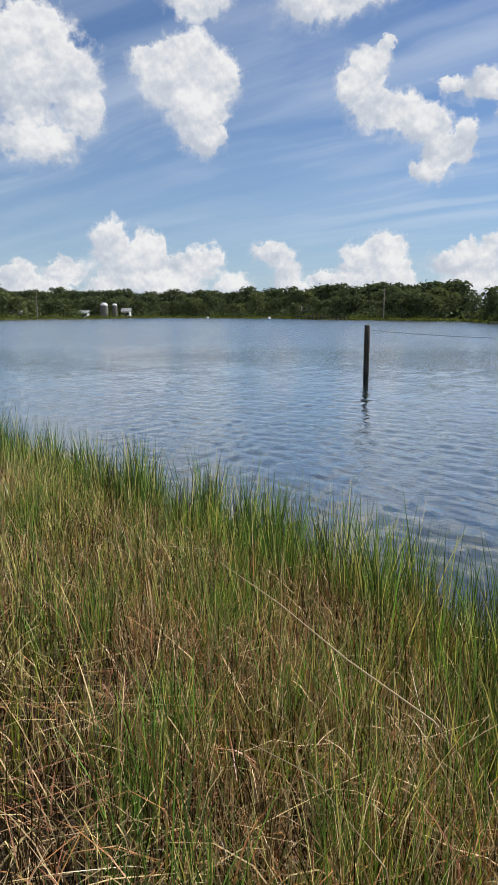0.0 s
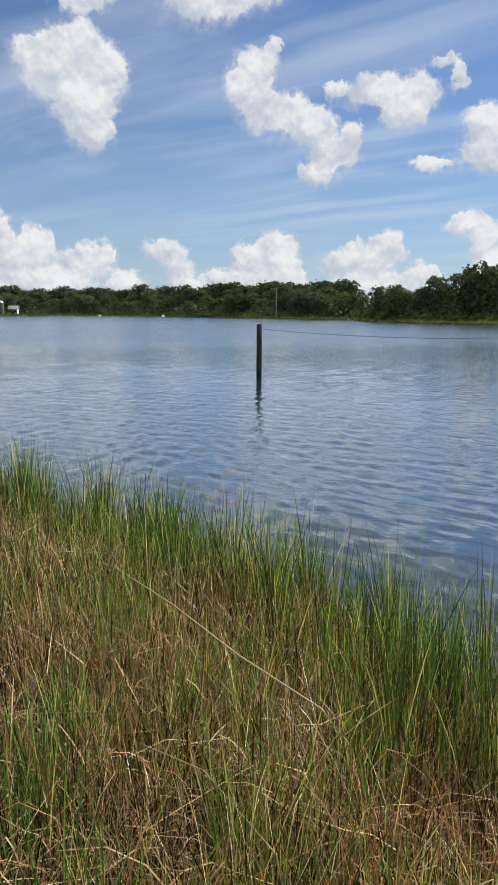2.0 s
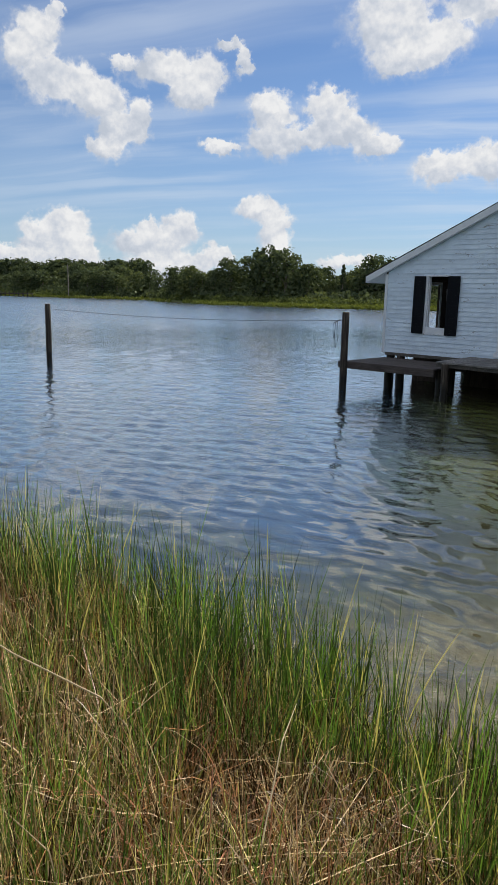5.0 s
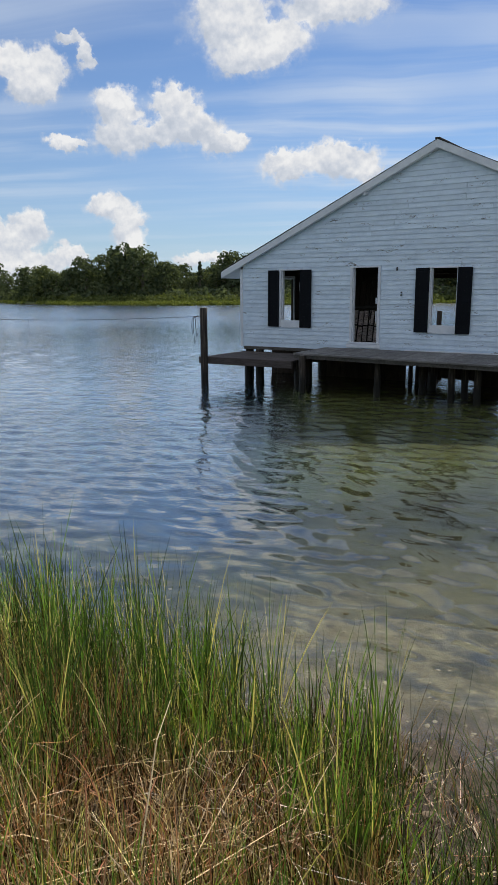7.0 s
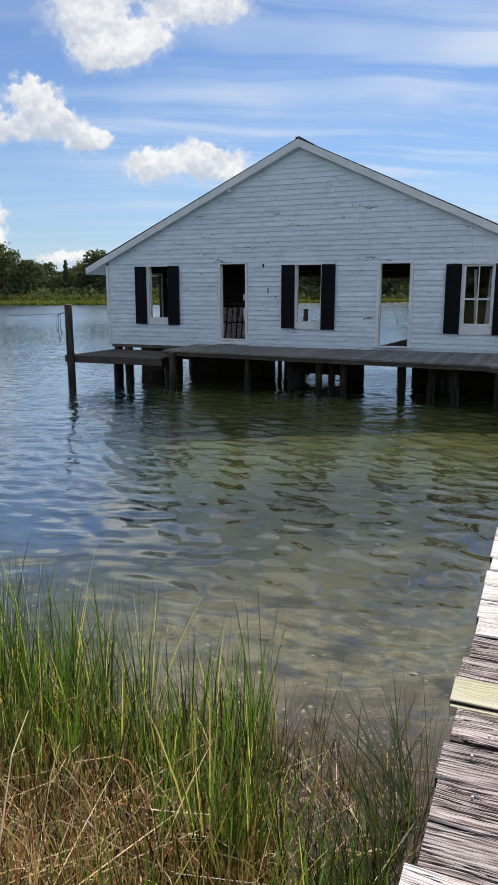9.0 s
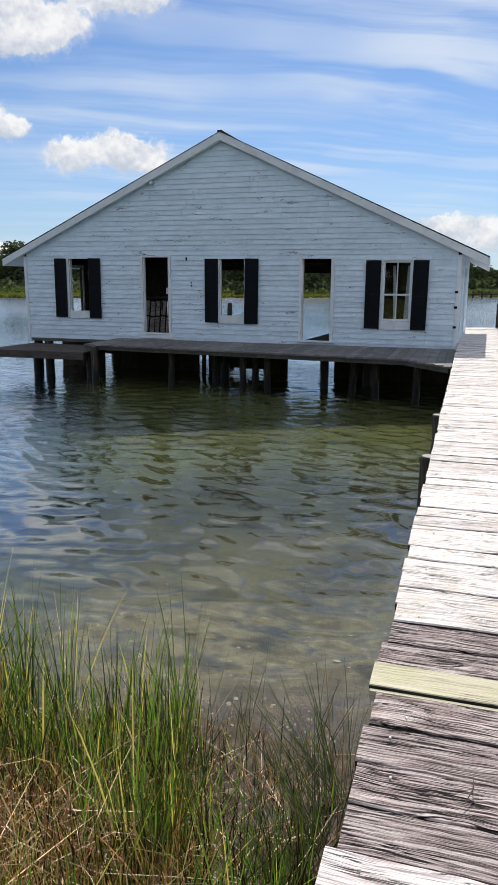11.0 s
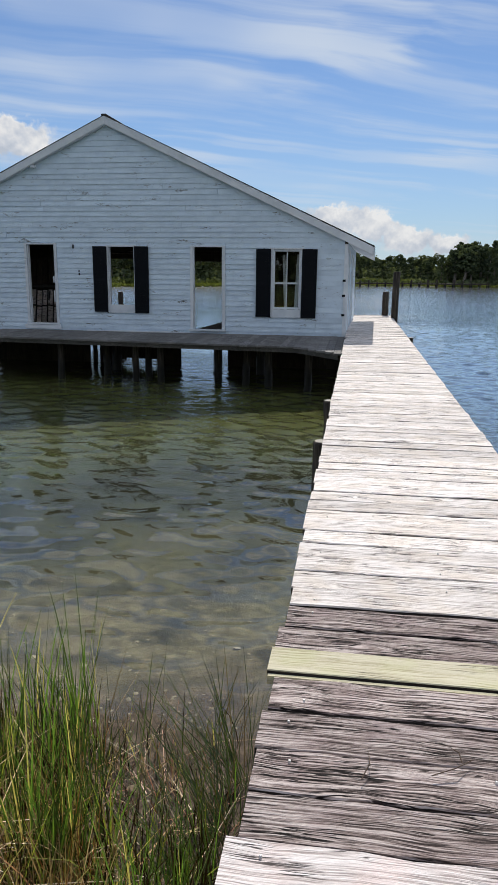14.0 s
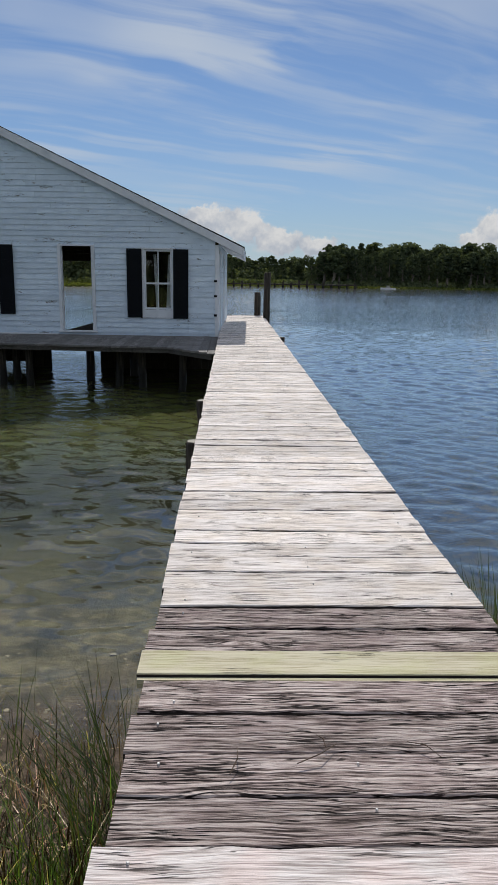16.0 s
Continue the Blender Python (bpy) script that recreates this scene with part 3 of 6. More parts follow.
def sheet(name, verts, faces, mat, smooth=False):
    me = bpy.data.meshes.new(name)
    me.from_pydata(verts, [], faces)
    me.materials.append(mat)
    if smooth:
        me.shade_smooth()
    return new(name, me)


# ---- ground, bed and water ----
def shoreline(x):
    """Where the near bank meets the water."""
    if x < -6:
        return 3.25 - 0.335 * (-6 - x) + 0.12 * math.sin(x * 2.1)
    if x > 1.2:
        return 3.3 + 0.10 * math.sin(x * 1.7)
    return 3.25 + 0.13 * math.sin(x * 2.6 + 0.6) + 0.42 * math.exp(-((x + 0.62) / 0.6) ** 2)


BAY = ((-180, 40), (-120, 45), (-70, 110), (-40, 175), (-20, 168), (-10, 160), (-3, 165), (5, 150), (12, 132), (25, 122), (38, 121), (46, 132), (50, 148), (52, 172),
       (56, 182), (62, 205), (67, 235), (74, 262), (82, 240), (88, 226), (100, 160), (120, 70), (150, 30), (180, 40))


def bay(a):
    """Distance of the far shore at a bearing."""
    for (a0, r0), (a1, r1) in zip(BAY, BAY[1:]):
        if a0 <= a <= a1:
            f = (a - a0) / (a1 - a0)
            f = f * f * (3 - 2 * f)
            return r0 + (r1 - r0) * f
    return 40


def ground_height(x, y):
    r = math.hypot(x, y)
    a = math.degrees(math.atan2(-x, y))
    d = shoreline(max(-30, min(30, x))) - y
    wob = 0.05 * noise.noise((x * 0.9, y * 0.9, 0)) + 0.02 * noise.noise((x * 3.1, y * 3.1, 2))
    if d > 0:
        h = min(0.16 * d, 0.62 + 0.01 * d)
    else:
        h = -min(0.085 * -d, 0.55 + 0.075 * max(0, -d - 6.5), 1.9) + 0.5 * wob
    # the channel to either side of the boathouse is deeper
    if d < -1.5:
        side = max(min(1, (-3.6 - 0.6 * (y - 7) - x) / 2), min(1, (x - 1.3) / 1.6), 0)
        h -= 1.4 * side * min(1, (-d - 1.5) / 3)
    h += wob
    far = r - bay(a)
    if far > -25:
        rise = -1.9 * max(0, -far / 25) if far < 0 else min(0.03 * far, 0.5 + 0.004 * far, 4)
        h = max(h, rise) if y > 0 or abs(a) < 110 else h
    return h


rings = [0.0] + [0.35 * 1.034 ** i for i in range(252)]
turns = 360
verts = [(0, 0, ground_height(0, 0))]
for r in rings[1:]:
    for i in range(turns):
        a = math.tau * i / turns
        verts.append((r * math.sin(a), r * math.cos(a), ground_height(r * math.sin(a), r * math.cos(a))))
faces = [(0, 1 + (i + 1) % turns, 1 + i) for i in range(turns)]
for j in range(len(rings) - 2):
    o, q = 1 + j * turns, 1 + (j + 1) * turns
    faces += [(o + i, o + (i + 1) % turns, q + (i + 1) % turns, q + i) for i in range(turns)]
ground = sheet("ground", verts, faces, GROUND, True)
tagged(ground, "muddy grassy bank sloping into a sandy, weedy river bed, tinted darker with depth", "ground", kind="structure")


# water: a sheet with small real waves, finest where the eye rests on it
wave = np.random.RandomState(9)
bearings = np.concatenate([np.arange(-30, 95, 0.25), np.arange(95, 330, 5.0)])
radii = np.concatenate([np.geomspace(0.3, 3.0, 30)[:-1], np.geomspace(3.0, 46, 560)[:-1], np.geomspace(46, 1300, 40)])
ba, ra = np.meshgrid(np.radians(bearings), radii)
wx_, wy_ = -ra * np.sin(ba), ra * np.cos(ba)
wz_ = np.zeros_like(ra)
COUNT = 46
for i in range(COUNT):
    long = math.exp(wave.uniform(math.log(0.16), math.log(0.75)))
    head = radians(50 if i % 5 < 3 else 112) + wave.normal(0, 0.42)
    steep = 0.108 * math.sqrt(2 / COUNT)
    fade = np.clip((long / (0.015 * ra) - 0.7) / 0.8, 0, 1) * np.clip((52 - ra) / 20, 0, 1)
    fade = fade * (1 if long > 0.26 else np.clip((ra - 5.5) / 5, 0.25, 1))
    wz_ += fade * steep * long / math.tau * np.sin(math.tau / long * (wx_ * math.cos(head) + wy_ * math.sin(head)) + wave.uniform(0, 6.28))
patches = 0.78 + 0.22 * np.sin(0.42 * wx_ + 0.9 * np.sin(0.31 * wy_)) * np.sin(0.37 * wy_ + 0.7 * np.sin(0.23 * wx_))
off_shore = np.clip((wy_ - 3.2 + 0.335 * np.clip(-6 - wx_, 0, 30)) / 1.6, 0.45, 1)
# crossing ripples in the corner between pier and boathouse
lee = 1 + 0.10 * np.clip((wx_ + 0.6 * (wy_ - 7) + 4.6) / 2.5, 0, 1) * np.clip((1.0 - wx_) / 0.6, 0, 1) * np.clip((20 - wy_) / 3, 0, 1)
windward = 1 + 0.45 * np.clip((wx_ - 1.2) / 1.5, 0, 1)
wz_ *= patches * off_shore * lee * windward
cols = len(bearings)
idx = np.arange(len(radii) * cols).reshape(len(radii), cols)
nxt = np.roll(idx, -1, axis=1)
quads = np.stack([idx[:-1], idx[1:], nxt[1:], nxt[:-1]], -1).reshape(-1, 4)
me = bpy.data.meshes.new("water")
co = np.stack([wx_, wy_, wz_], -1).reshape(-1, 3)
me.vertices.add(len(co))
me.vertices.foreach_set("co", co.astype(np.float32).ravel())
me.loops.add(quads.size)
me.loops.foreach_set("vertex_index", np.ascontiguousarray(quads, dtype=np.int32).ravel())
me.polygons.add(len(quads))
me.polygons.foreach_set("loop_start", (np.arange(len(quads)) * 4).astype(np.int32))
me.update(calc_edges=True)
me.materials.append(WATER)
me.shade_smooth()
water = new("water", me)
water.visible_shadow = False
tagged(water, "rippled blue-green river water, clear over the sandy shallows", "water", kind="structure")

# ---- pier ----
rng = random.Random(11)
pier = thing("pier", "long narrow pier of bleached cross planks on round piles", "pier", pose(0.42, 0, 1.1))
PIER_HALF = 0.735
JOINTS = [-1.19, -0.99, -0.79, -0.59, -0.39, -0.195, 0.0, 0.2, 0.4, 0.6, 0.8, 1.0, 1.2, 1.40, 1.60, 1.79, 1.99, 2.195, 2.400, 2.422, 2.607, 2.80, 3.0]
while JOINTS[-1] < 26.6:
    JOINTS.append(JOINTS[-1] + rng.uniform(0.190, 0.206))


def plank_mesh(seed, half, wide, thick, ragged, cols=9):
    """A plank along x with worn, slightly wavy edges and a cupped top; its sides and underside take a gap-shade colour.
    """
    r = random.Random(seed)
    bm = bmesh.new()
    rows = []
    bow = r.uniform(-1, 1) * ragged
    for i in range(cols):
        f = i / (cols - 1)
        x = -half + 2 * half * f
        e0, e1 = (r.uniform(-ragged, ragged) + bow * math.sin(math.pi * f) for _ in range(2))
        if r.random() < 0.12:
            e0 += ragged * 1.6
        edge = 0.003 + ragged * 0.3
        lift = r.uniform(-1, 1) * ragged * 0.35
        x += r.uniform(-1, 1) * ragged if i in (0, cols - 1) else 0
        rows.append([bm.verts.new(p) for p in ((x, -wide / 2 + e0, -thick), (x, -wide / 2 + e0, -edge * 1.2), (x, -wide / 2 + e0 + edge, lift), (x, 0, lift - 0.002),
                                               (x, wide / 2 + e1 - edge, lift), (x, wide / 2 + e1, -edge * 1.2), (x, wide / 2 + e1, -thick))])
    for a, c in zip(rows, rows[1:]):
        for i in range(7):
            j = (i + 1) % 7
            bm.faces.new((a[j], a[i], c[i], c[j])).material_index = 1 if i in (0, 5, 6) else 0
    bm.faces.new(rows[0])
    bm.faces.new(rows[-1][::-1])
    me = bpy.data.meshes.new("plank")
    bm.to_mesh(me)
    bm.free()
    return me


# ---- boathouse ----
HOUSE = pose(-0.345, 18.196, 0, 0, 0, -1.31)
house = thing("boathouse", "white clapboard boathouse with peeling paint and black shutters, on piles", "boathouse", HOUSE)
W = -12.05          # left corner; the right corner is at 0
DEPTH = 7.3
BASE = 0.97
EAVE = 3.30         # height of the roof's underside at the walls
RIDGE_X, RIDGE = W / 2, 6.07
SLOPE = (RIDGE - EAVE) / (-RIDGE_X)


def under_roof(x):
    return EAVE - SLOPE * x if x >= RIDGE_X else EAVE + SLOPE * (x - W)


# openings in the front: name, left, right, bottom, top
FRONT = (("w1", -10.60, -9.98, 1.58, 3.19), ("d1", -8.31, -7.56, 1.22, 3.22), ("w2", -6.09, -5.40, 1.53, 3.17), ("d2", -3.86, -3.10, 1.14, 3.17), ("w3", -1.84, -1.12, 1.48, 3.12))
BACK = (("b1", -11.9, -11.0, 1.1, 3.0), ("b2", -9.3, -7.3, 0.75, 3.0), ("b3", -6.4, -4.2, 0.75, 2.92))


def wall_sheet(openings, y0, y1, base):
    """A gable wall with openings that go through it."""
    bm = bmesh.new()
    xs = sorted({W, 0.0, RIDGE_X, *(v for o in openings for v in o[1:3])})
    for x0, x1 in zip(xs, xs[1:]):
        mid = (x0 + x1) / 2
        hole = [o for o in openings if o[1] < mid < o[2]]
        if hole:
            if hole[0][3] > base:
                add_prism(bm, [(x0, base), (x1, base), (x1, hole[0][3]), (x0, hole[0][3])], y0, y1)
            add_prism(bm, [(x0, hole[0][4]), (x1, hole[0][4]), (x1, under_roof(x1)), (x0, under_roof(x0))], y0, y1)
        else:
            add_prism(bm, [(x0, base), (x1, base), (x1, under_roof(x1)), (x0, under_roof(x0))], y0, y1)
    bmesh.ops.remove_doubles(bm, verts=bm.verts, dist=0.0005)
    bmesh.ops.recalc_face_normals(bm, faces=bm.faces)
    return bm


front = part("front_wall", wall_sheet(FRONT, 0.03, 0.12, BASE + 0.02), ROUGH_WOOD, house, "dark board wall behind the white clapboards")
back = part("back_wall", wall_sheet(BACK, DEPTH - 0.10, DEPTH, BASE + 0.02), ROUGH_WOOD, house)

# clapboards, row by row, cut at the openings and under the rake
rng = random.Random(5)
HEAD = 0.035


def clapboard(s0, s1, z, top, parent, cut_top=False):
    """One tapered board; its upper edge follows the roof where they meet."""
    if s1 - s0 < 0.02 or top - z < 0.012:
        return
    marks = {s0 + 0.0015, s1 - 0.0015}
    for f in range(1, max(2, int((s1 - s0) / 0.8))):
        marks.add(s0 + (s1 - s0) * f / max(2, int((s1 - s0) / 0.8)))
    for zz in (top + 0.016, z + 0.004):
        for x in (W + (zz - EAVE) / SLOPE, -(zz - EAVE) / SLOPE):
            if s0 < x < s1:
                marks.add(x)
    bm = bmesh.new()
    g0, g1 = rng.uniform(-0.002, 0.002), rng.uniform(-0.002, 0.002)
    lo = rng.uniform(0.000, 0.004)
    vs = []
    for x in sorted(marks):
        f = (x - s0) / (s1 - s0)
        zz = z + g0 + (g1 - g0) * f
        tz = max(min(top + (0 if cut_top else 0.012), under_roof(x) - 0.003), zz + 0.001)
        tilt = rng.uniform(0, 0.004)
        vs.append([bm.verts.new(p) for p in ((x, 0.028, zz), (x, 0.001 - lo - tilt, zz), (x, 0.0165, tz), (x, 0.028, tz))])
    for a, c in zip(vs, vs[1:]):
        for i in range(4):
            j = (i + 1) % 4
            bm.faces.new((a[i], c[i], c[j], a[j]))
    bm.faces.new(vs[0])
    bm.faces.new(vs[-1][::-1])
    bmesh.ops.recalc_face_normals(bm, faces=bm.faces)
    part("clapboard", bm, SIDING, parent)


z = BASE
while z < RIDGE - 0.03:
    top = z + 0.128
    low_row = z < EAVE - 0.02
    x_lo = W + 0.075 if low_row else W + (z - EAVE + 0.006) / SLOPE
    x_hi = -0.075 if low_row else -(z - EAVE + 0.006) / SLOPE
    spans, at = [], x_lo
    for name, o0, o1, oz0, oz1 in FRONT:
        lo_z, hi_z = oz0 - (0.024 if name[0] == "w" else 0.05), oz1 + HEAD + 0.002
        if z >= hi_z or top <= lo_z:
            continue
        c0, c1 = o0 - 0.075, o1 + 0.075
        if name[0] == "w":
            c0, c1 = o0 - 0.0745, o1 + 0.0745
        spans.append((at, c0))
        at = c1
        clapboard(c0, c1, max(z, hi_z) if top > hi_z else top, top, front)
        if z < lo_z:
            clapboard(c0, c1, z, min(top, lo_z), front, True)
    spans.append((at, x_hi))
    for s0, s1 in spans:
        while s1 - s0 > 0.02:
            e = min(s1, s0 + rng.uniform(2.2, 4.2))
            if s1 - e < 0.6:
                e = s1
            clapboard(s0, e, z, top, front)
            s0 = e
    z = top

# corner boards, skirt, side walls
for x0, x1 in ((W - 0.012, W + 0.075), (-0.075, 0.012)):
    part("corner_board", box(x0, x1, -0.018, 0.075, BASE - 0.02, EAVE - 0.05, 0.004), TRIM, house)
part("skirt_board", box(W + 0.1, -0.08, -0.004, 0.025, BASE - 0.09, BASE - 0.004, 0.004), BEAM, house)


def side_wall(name, x0, x1, holes):
    bm = bmesh.new()
    ys = sorted({0.121, DEPTH - 0.101, *(v for h in holes for v in h[:2])})
    for y0, y1 in zip(ys, ys[1:]):
        hole = [h for h in holes if h[0] < (y0 + y1) / 2 < h[1]]
        for z0, z1 in (((BASE, hole[0][2]), (hole[0][3], EAVE)) if hole else ((BASE, EAVE),)):
            add_box(bm, x0, x1, y0, y1, z0, z1)
    return part(name, bm, ROUGH_WOOD, house)


right_wall = side_wall("side_wall", -0.10, -0.022, ())
left_wall = side_wall("side_wall", W + 0.022, W + 0.10, ((2.1, 2.95, 1.55, 3.0),))
for i in range(18):
    z = BASE + i * 0.136
    part("clapboard", box(-0.020, 0.0, 0.08, DEPTH, z, min(z + 0.132, EAVE), 0.003), SIDING, right_wall)
    if not 1.5 < z < 3.0:
        part("clapboard", box(W, W + 0.020, 0.08, DEPTH, z, min(z + 0.132, EAVE), 0.003), SIDING, left_wall)
    else:
        part("clapboard", box(W, W + 0.020, 0.08, 2.0, z, z + 0.132, 0.003), SIDING, left_wall)
        part("clapboard", box(W, W + 0.020, 3.05, DEPTH, z, z + 0.132, 0.003), SIDING, left_wall)
for y0, y1, zt in ((0.35, 1.45, 3.05), (3.2, 4.1, 3.0)):
    part("side_door_casing", box(0.001, 0.022, y0, y0 + 0.09, 1.05, zt, 0.003), TRIM, right_wall)
    part("side_door_casing", box(0.001, 0.022, y1, y1 + 0.09, 1.05, zt, 0.003), TRIM, right_wall)
    part("side_door_casing", box(0.001, 0.022, y0, y1 + 0.09, zt + 0.003, zt + 0.09, 0.003), TRIM, right_wall)
for z in (2.36, 2.00, 1.53):
    part("hinge_plate", box(-0.10, -0.025, -0.036, -0.019, z, z + 0.055, 0.004), SHUTTER, front, "small black iron plate")

for x, z, tall in ((-7.02, 3.12, 0.10), (-6.88, 2.46, 0.05), (-6.88, 2.54, 0.035)):
    part("hook_plate", box(x - 0.018, x + 0.018, -0.034, -0.017, z, z + tall, 0.004), SHUTTER, front, "small rusty iron hook")
part("base_strip", box(-6.72, -3.95, -0.075, -0.030, 1.030, 1.062, 0.004), TRIM, house, "loose white strip along the foot of the wall")
part("latch_plate", box(-7.625, -7.585, 0.002, 0.026, 2.26, 2.42, 0.003), TRIM, front, "white door latch")
part("latch_plate", box(-7.615, -7.585, 0.002, 0.026, 1.76, 2.06, 0.003), TRIM, front, "white door latch")

# roof: two slopes with rake boards and fascias
OVER, OUT, THICK = 0.15, 0.60, 0.16
for side in (-1, 1):
    x_eave = 0 + OUT if side > 0 else W - OUT
    z_eave = EAVE - SLOPE * OUT
    roof = part("roof_slope", bmesh.new(), SHINGLE, house, "dark shingled roof slope")
    bm = bmesh.new()
    pts = [(RIDGE_X, RIDGE + 0.002), (x_eave, z_eave), (x_eave, z_eave + THICK), (RIDGE_X, RIDGE + THICK * 1.1)]
    add_prism(bm, pts, -OVER + 0.03, DEPTH + OVER)
    bmesh.ops.recalc_face_normals(bm, faces=bm.faces)
    bm.to_mesh(roof.data)
    bm.free()
    # rake board
    bm = bmesh.new()
    add_prism(bm, [(RIDGE_X, RIDGE + 0.180), (x_eave, z_eave + 0.169), (x_eave, z_eave - 0.015), (RIDGE_X, RIDGE - 0.005)], -OVER, -OVER + 0.028)
    bmesh.ops.recalc_face_normals(bm, faces=bm.faces)
    part("rake_board", bm, TRIM, roof, "white painted rake board")
    # shingle edge over the rake
    bm = bmesh.new()
    add_prism(bm, [(RIDGE_X, RIDGE + 0.196), (x_eave + 0.04 * side, z_eave + 0.184), (x_eave + 0.04 * side, z_eave + 0.170), (RIDGE_X, RIDGE + 0.181)], -OVER - 0.008, DEPTH + OVER + 0.03)
    bmesh.ops.recalc_face_normals(bm, faces=bm.faces)
    part("shingle_layer", bm, SHINGLE, roof)
    x0, x1 = sorted((x_eave + 0.002 * side, x_eave + 0.03 * side))
    part("fascia", box(x0, x1, -OVER, DEPTH + OVER, z_eave - 0.03, z_eave + 0.165, 0.004), TRIM, roof, "white fascia board along the eave")
    bm = bmesh.new()
    x_wall = 0.02 if side > 0 else W - 0.02
    add_prism(bm, [(x_wall, EAVE - 0.012), (x_eave, z_eave - 0.006), (x_eave, z_eave - 0.026), (x_wall, EAVE - 0.032)], -OVER + 0.03, DEPTH + OVER)
    bmesh.ops.recalc_face_normals(bm, faces=bm.faces)
    part("soffit", bm, TRIM, roof, "white boards under the eave")
    bm = bmesh.new()
    add_prism(bm, [(RIDGE_X, RIDGE - 0.002), (x_wall, EAVE - 0.004), (x_wall, EAVE - 0.022), (RIDGE_X, RIDGE - 0.020)], -OVER + 0.029, -0.021)
    bmesh.ops.recalc_face_normals(bm, faces=bm.faces)
    part("rake_soffit", bm, TRIM, roof, "white boards under the gable overhang")
    if side < 0:
        xx = RIDGE_X - 1.95
        zz = under_roof(xx)
        part("lookout_block", box(xx - 0.05, xx + 0.05, -OVER + 0.03, -0.02, zz - 0.09, zz - 0.02, 0.004), TRIM, roof)
part("ridge_cap", box(RIDGE_X - 0.065, RIDGE_X + 0.065, -OVER - 0.02, DEPTH + OVER, RIDGE + 0.175, RIDGE + 0.222, 0.012), SHINGLE, house)


def casing(x0, x1, z0, z1, sill=True, head=HEAD):
    """White boards round an opening in the front."""
    holder = part("window_casing" if sill else "door_casing", box(x0 - 0.073, x0, -0.016, 0.028, z0, z1 + head, 0.003), TRIM, front, "white painted casing")
    part("jamb", box(x1, x1 + 0.073, -0.016, 0.028, z0, z1 + head, 0.003), TRIM, holder)
    part("head", box(x0 + 0.001, x1 - 0.001, -0.016, 0.028, z1, z1 + head, 0.003), TRIM, holder)
    part("inner_jamb", box(x0 - 0.002, x0 + 0.022, 0.03, 0.13, z0, z1), TRIM, holder)
    part("inner_jamb", box(x1 - 0.022, x1 + 0.002, 0.03, 0.13, z0, z1), TRIM, holder)
    return holder


def shutter(x0, x1, z0, z1, tilt=0.0):
    """A black louvred shutter."""
    cx = (x0 + x1) / 2
    ob = part("shutter", box(x0 - cx, x1 - cx, -0.005, 0.008, z0 + 0.01, z1 - 0.01), SHUTTER, front, "black painted wooden shutter")
    ob.matrix_local = pose(cx, -0.038, 0, 0, tilt, 0)
    w = (x1 - x0) / 2
    for a, c in ((-w, -w + 0.05), (w - 0.05, w)):
        part("stile", box(a, c, -0.016, -0.006, z0, z1, 0.003), SHUTTER, ob)
    for zz in (z0, (z0 + z1) / 2 - 0.04, z1 - 0.07):
        part("rail", box(-w + 0.051, w - 0.051, -0.015, -0.006, zz, zz + 0.07, 0.002), SHUTTER, ob)
    me = bpy.data.meshes.new("slat")
    bm = bmesh.new()
    add_prism(bm, [(-w + 0.055, 0), (w - 0.055, 0), (w - 0.055, 0.022), (-w + 0.055, 0.022)], -0.013, -0.0055)
    bm.to_mesh(me)
    bm.free()
    me.materials.append(SHUTTER)
    zz = z0 + 0.09
    while zz < z1 - 0.10:
        if abs(zz + 0.01 - (z0 + z1) / 2) > 0.07:
            sl = new("slat", me)
            sl.parent = ob
            sl.location = (0, 0, zz)
        zz += 0.042
    return ob


for name, x0, x1, z0, z1 in FRONT:
    c = casing(x0, x1, z0, z1, name[0] == "w")
    if name[0] == "w":
        gap = 0.06 if name == "w1" else 0.0
        shutter(x0 - 0.40 - gap, x0 - 0.03 - gap, z0, z1 + 0.01, 0.4 if name == "w1" else 0)
        shutter(x1 + 0.005, x1 + 0.375, z0 - 0.015, z1 + 0.01, 0.3)
        part("sill", box(x0 - 0.02, x1 + 0.02, -0.024, 0.02, z0 - 0.022, z0 - 0.003, 0.004), TRIM, c)
        # the low white board that closes the foot of the window
        part("bottom_rail", box(x0 + 0.001, x1 - 0.001, -0.012, 0.03, z0, z0 + 0.19, 0.004), TRIM, c)
    else:
        part("threshold", box(x0 - 0.10, x1 + 0.10, -0.06, 0.11, z0 - 0.05, z0 - 0.003, 0.005), TRIM, c)
        if name == "d1":
            part("step_board", box(x0 - 0.14, x1 + 0.12, -0.05, -0.02, z0 - 0.16, z0 - 0.056, 0.004), TRIM, c)

# the glazed window: two sashes of two panes
x0, x1, z0, z1 = -1.818, -1.142, 1.675, 3.118
sash = part("sash", box(x0, x0 + 0.04, 0.035, 0.065, z0, z1, 0.003), TRIM, front, "white two-over-two sash window")
part("sash_stile", box(x1 - 0.04, x1, 0.035, 0.065, z0, z1, 0.003), TRIM, sash)
for a, c in ((z0, z0 + 0.05), ((z0 + z1) / 2 - 0.11, (z0 + z1) / 2 - 0.065), (z1 - 0.045, z1)):
    part("sash_rail", box(x0 + 0.041, x1 - 0.041, 0.033, 0.067, a, c, 0.003), TRIM, sash)
part("muntin", box((x0 + x1) / 2 - 0.013, (x0 + x1) / 2 + 0.013, 0.036, 0.064, z0 + 0.051, z1 - 0.046, 0.002), TRIM, sash)
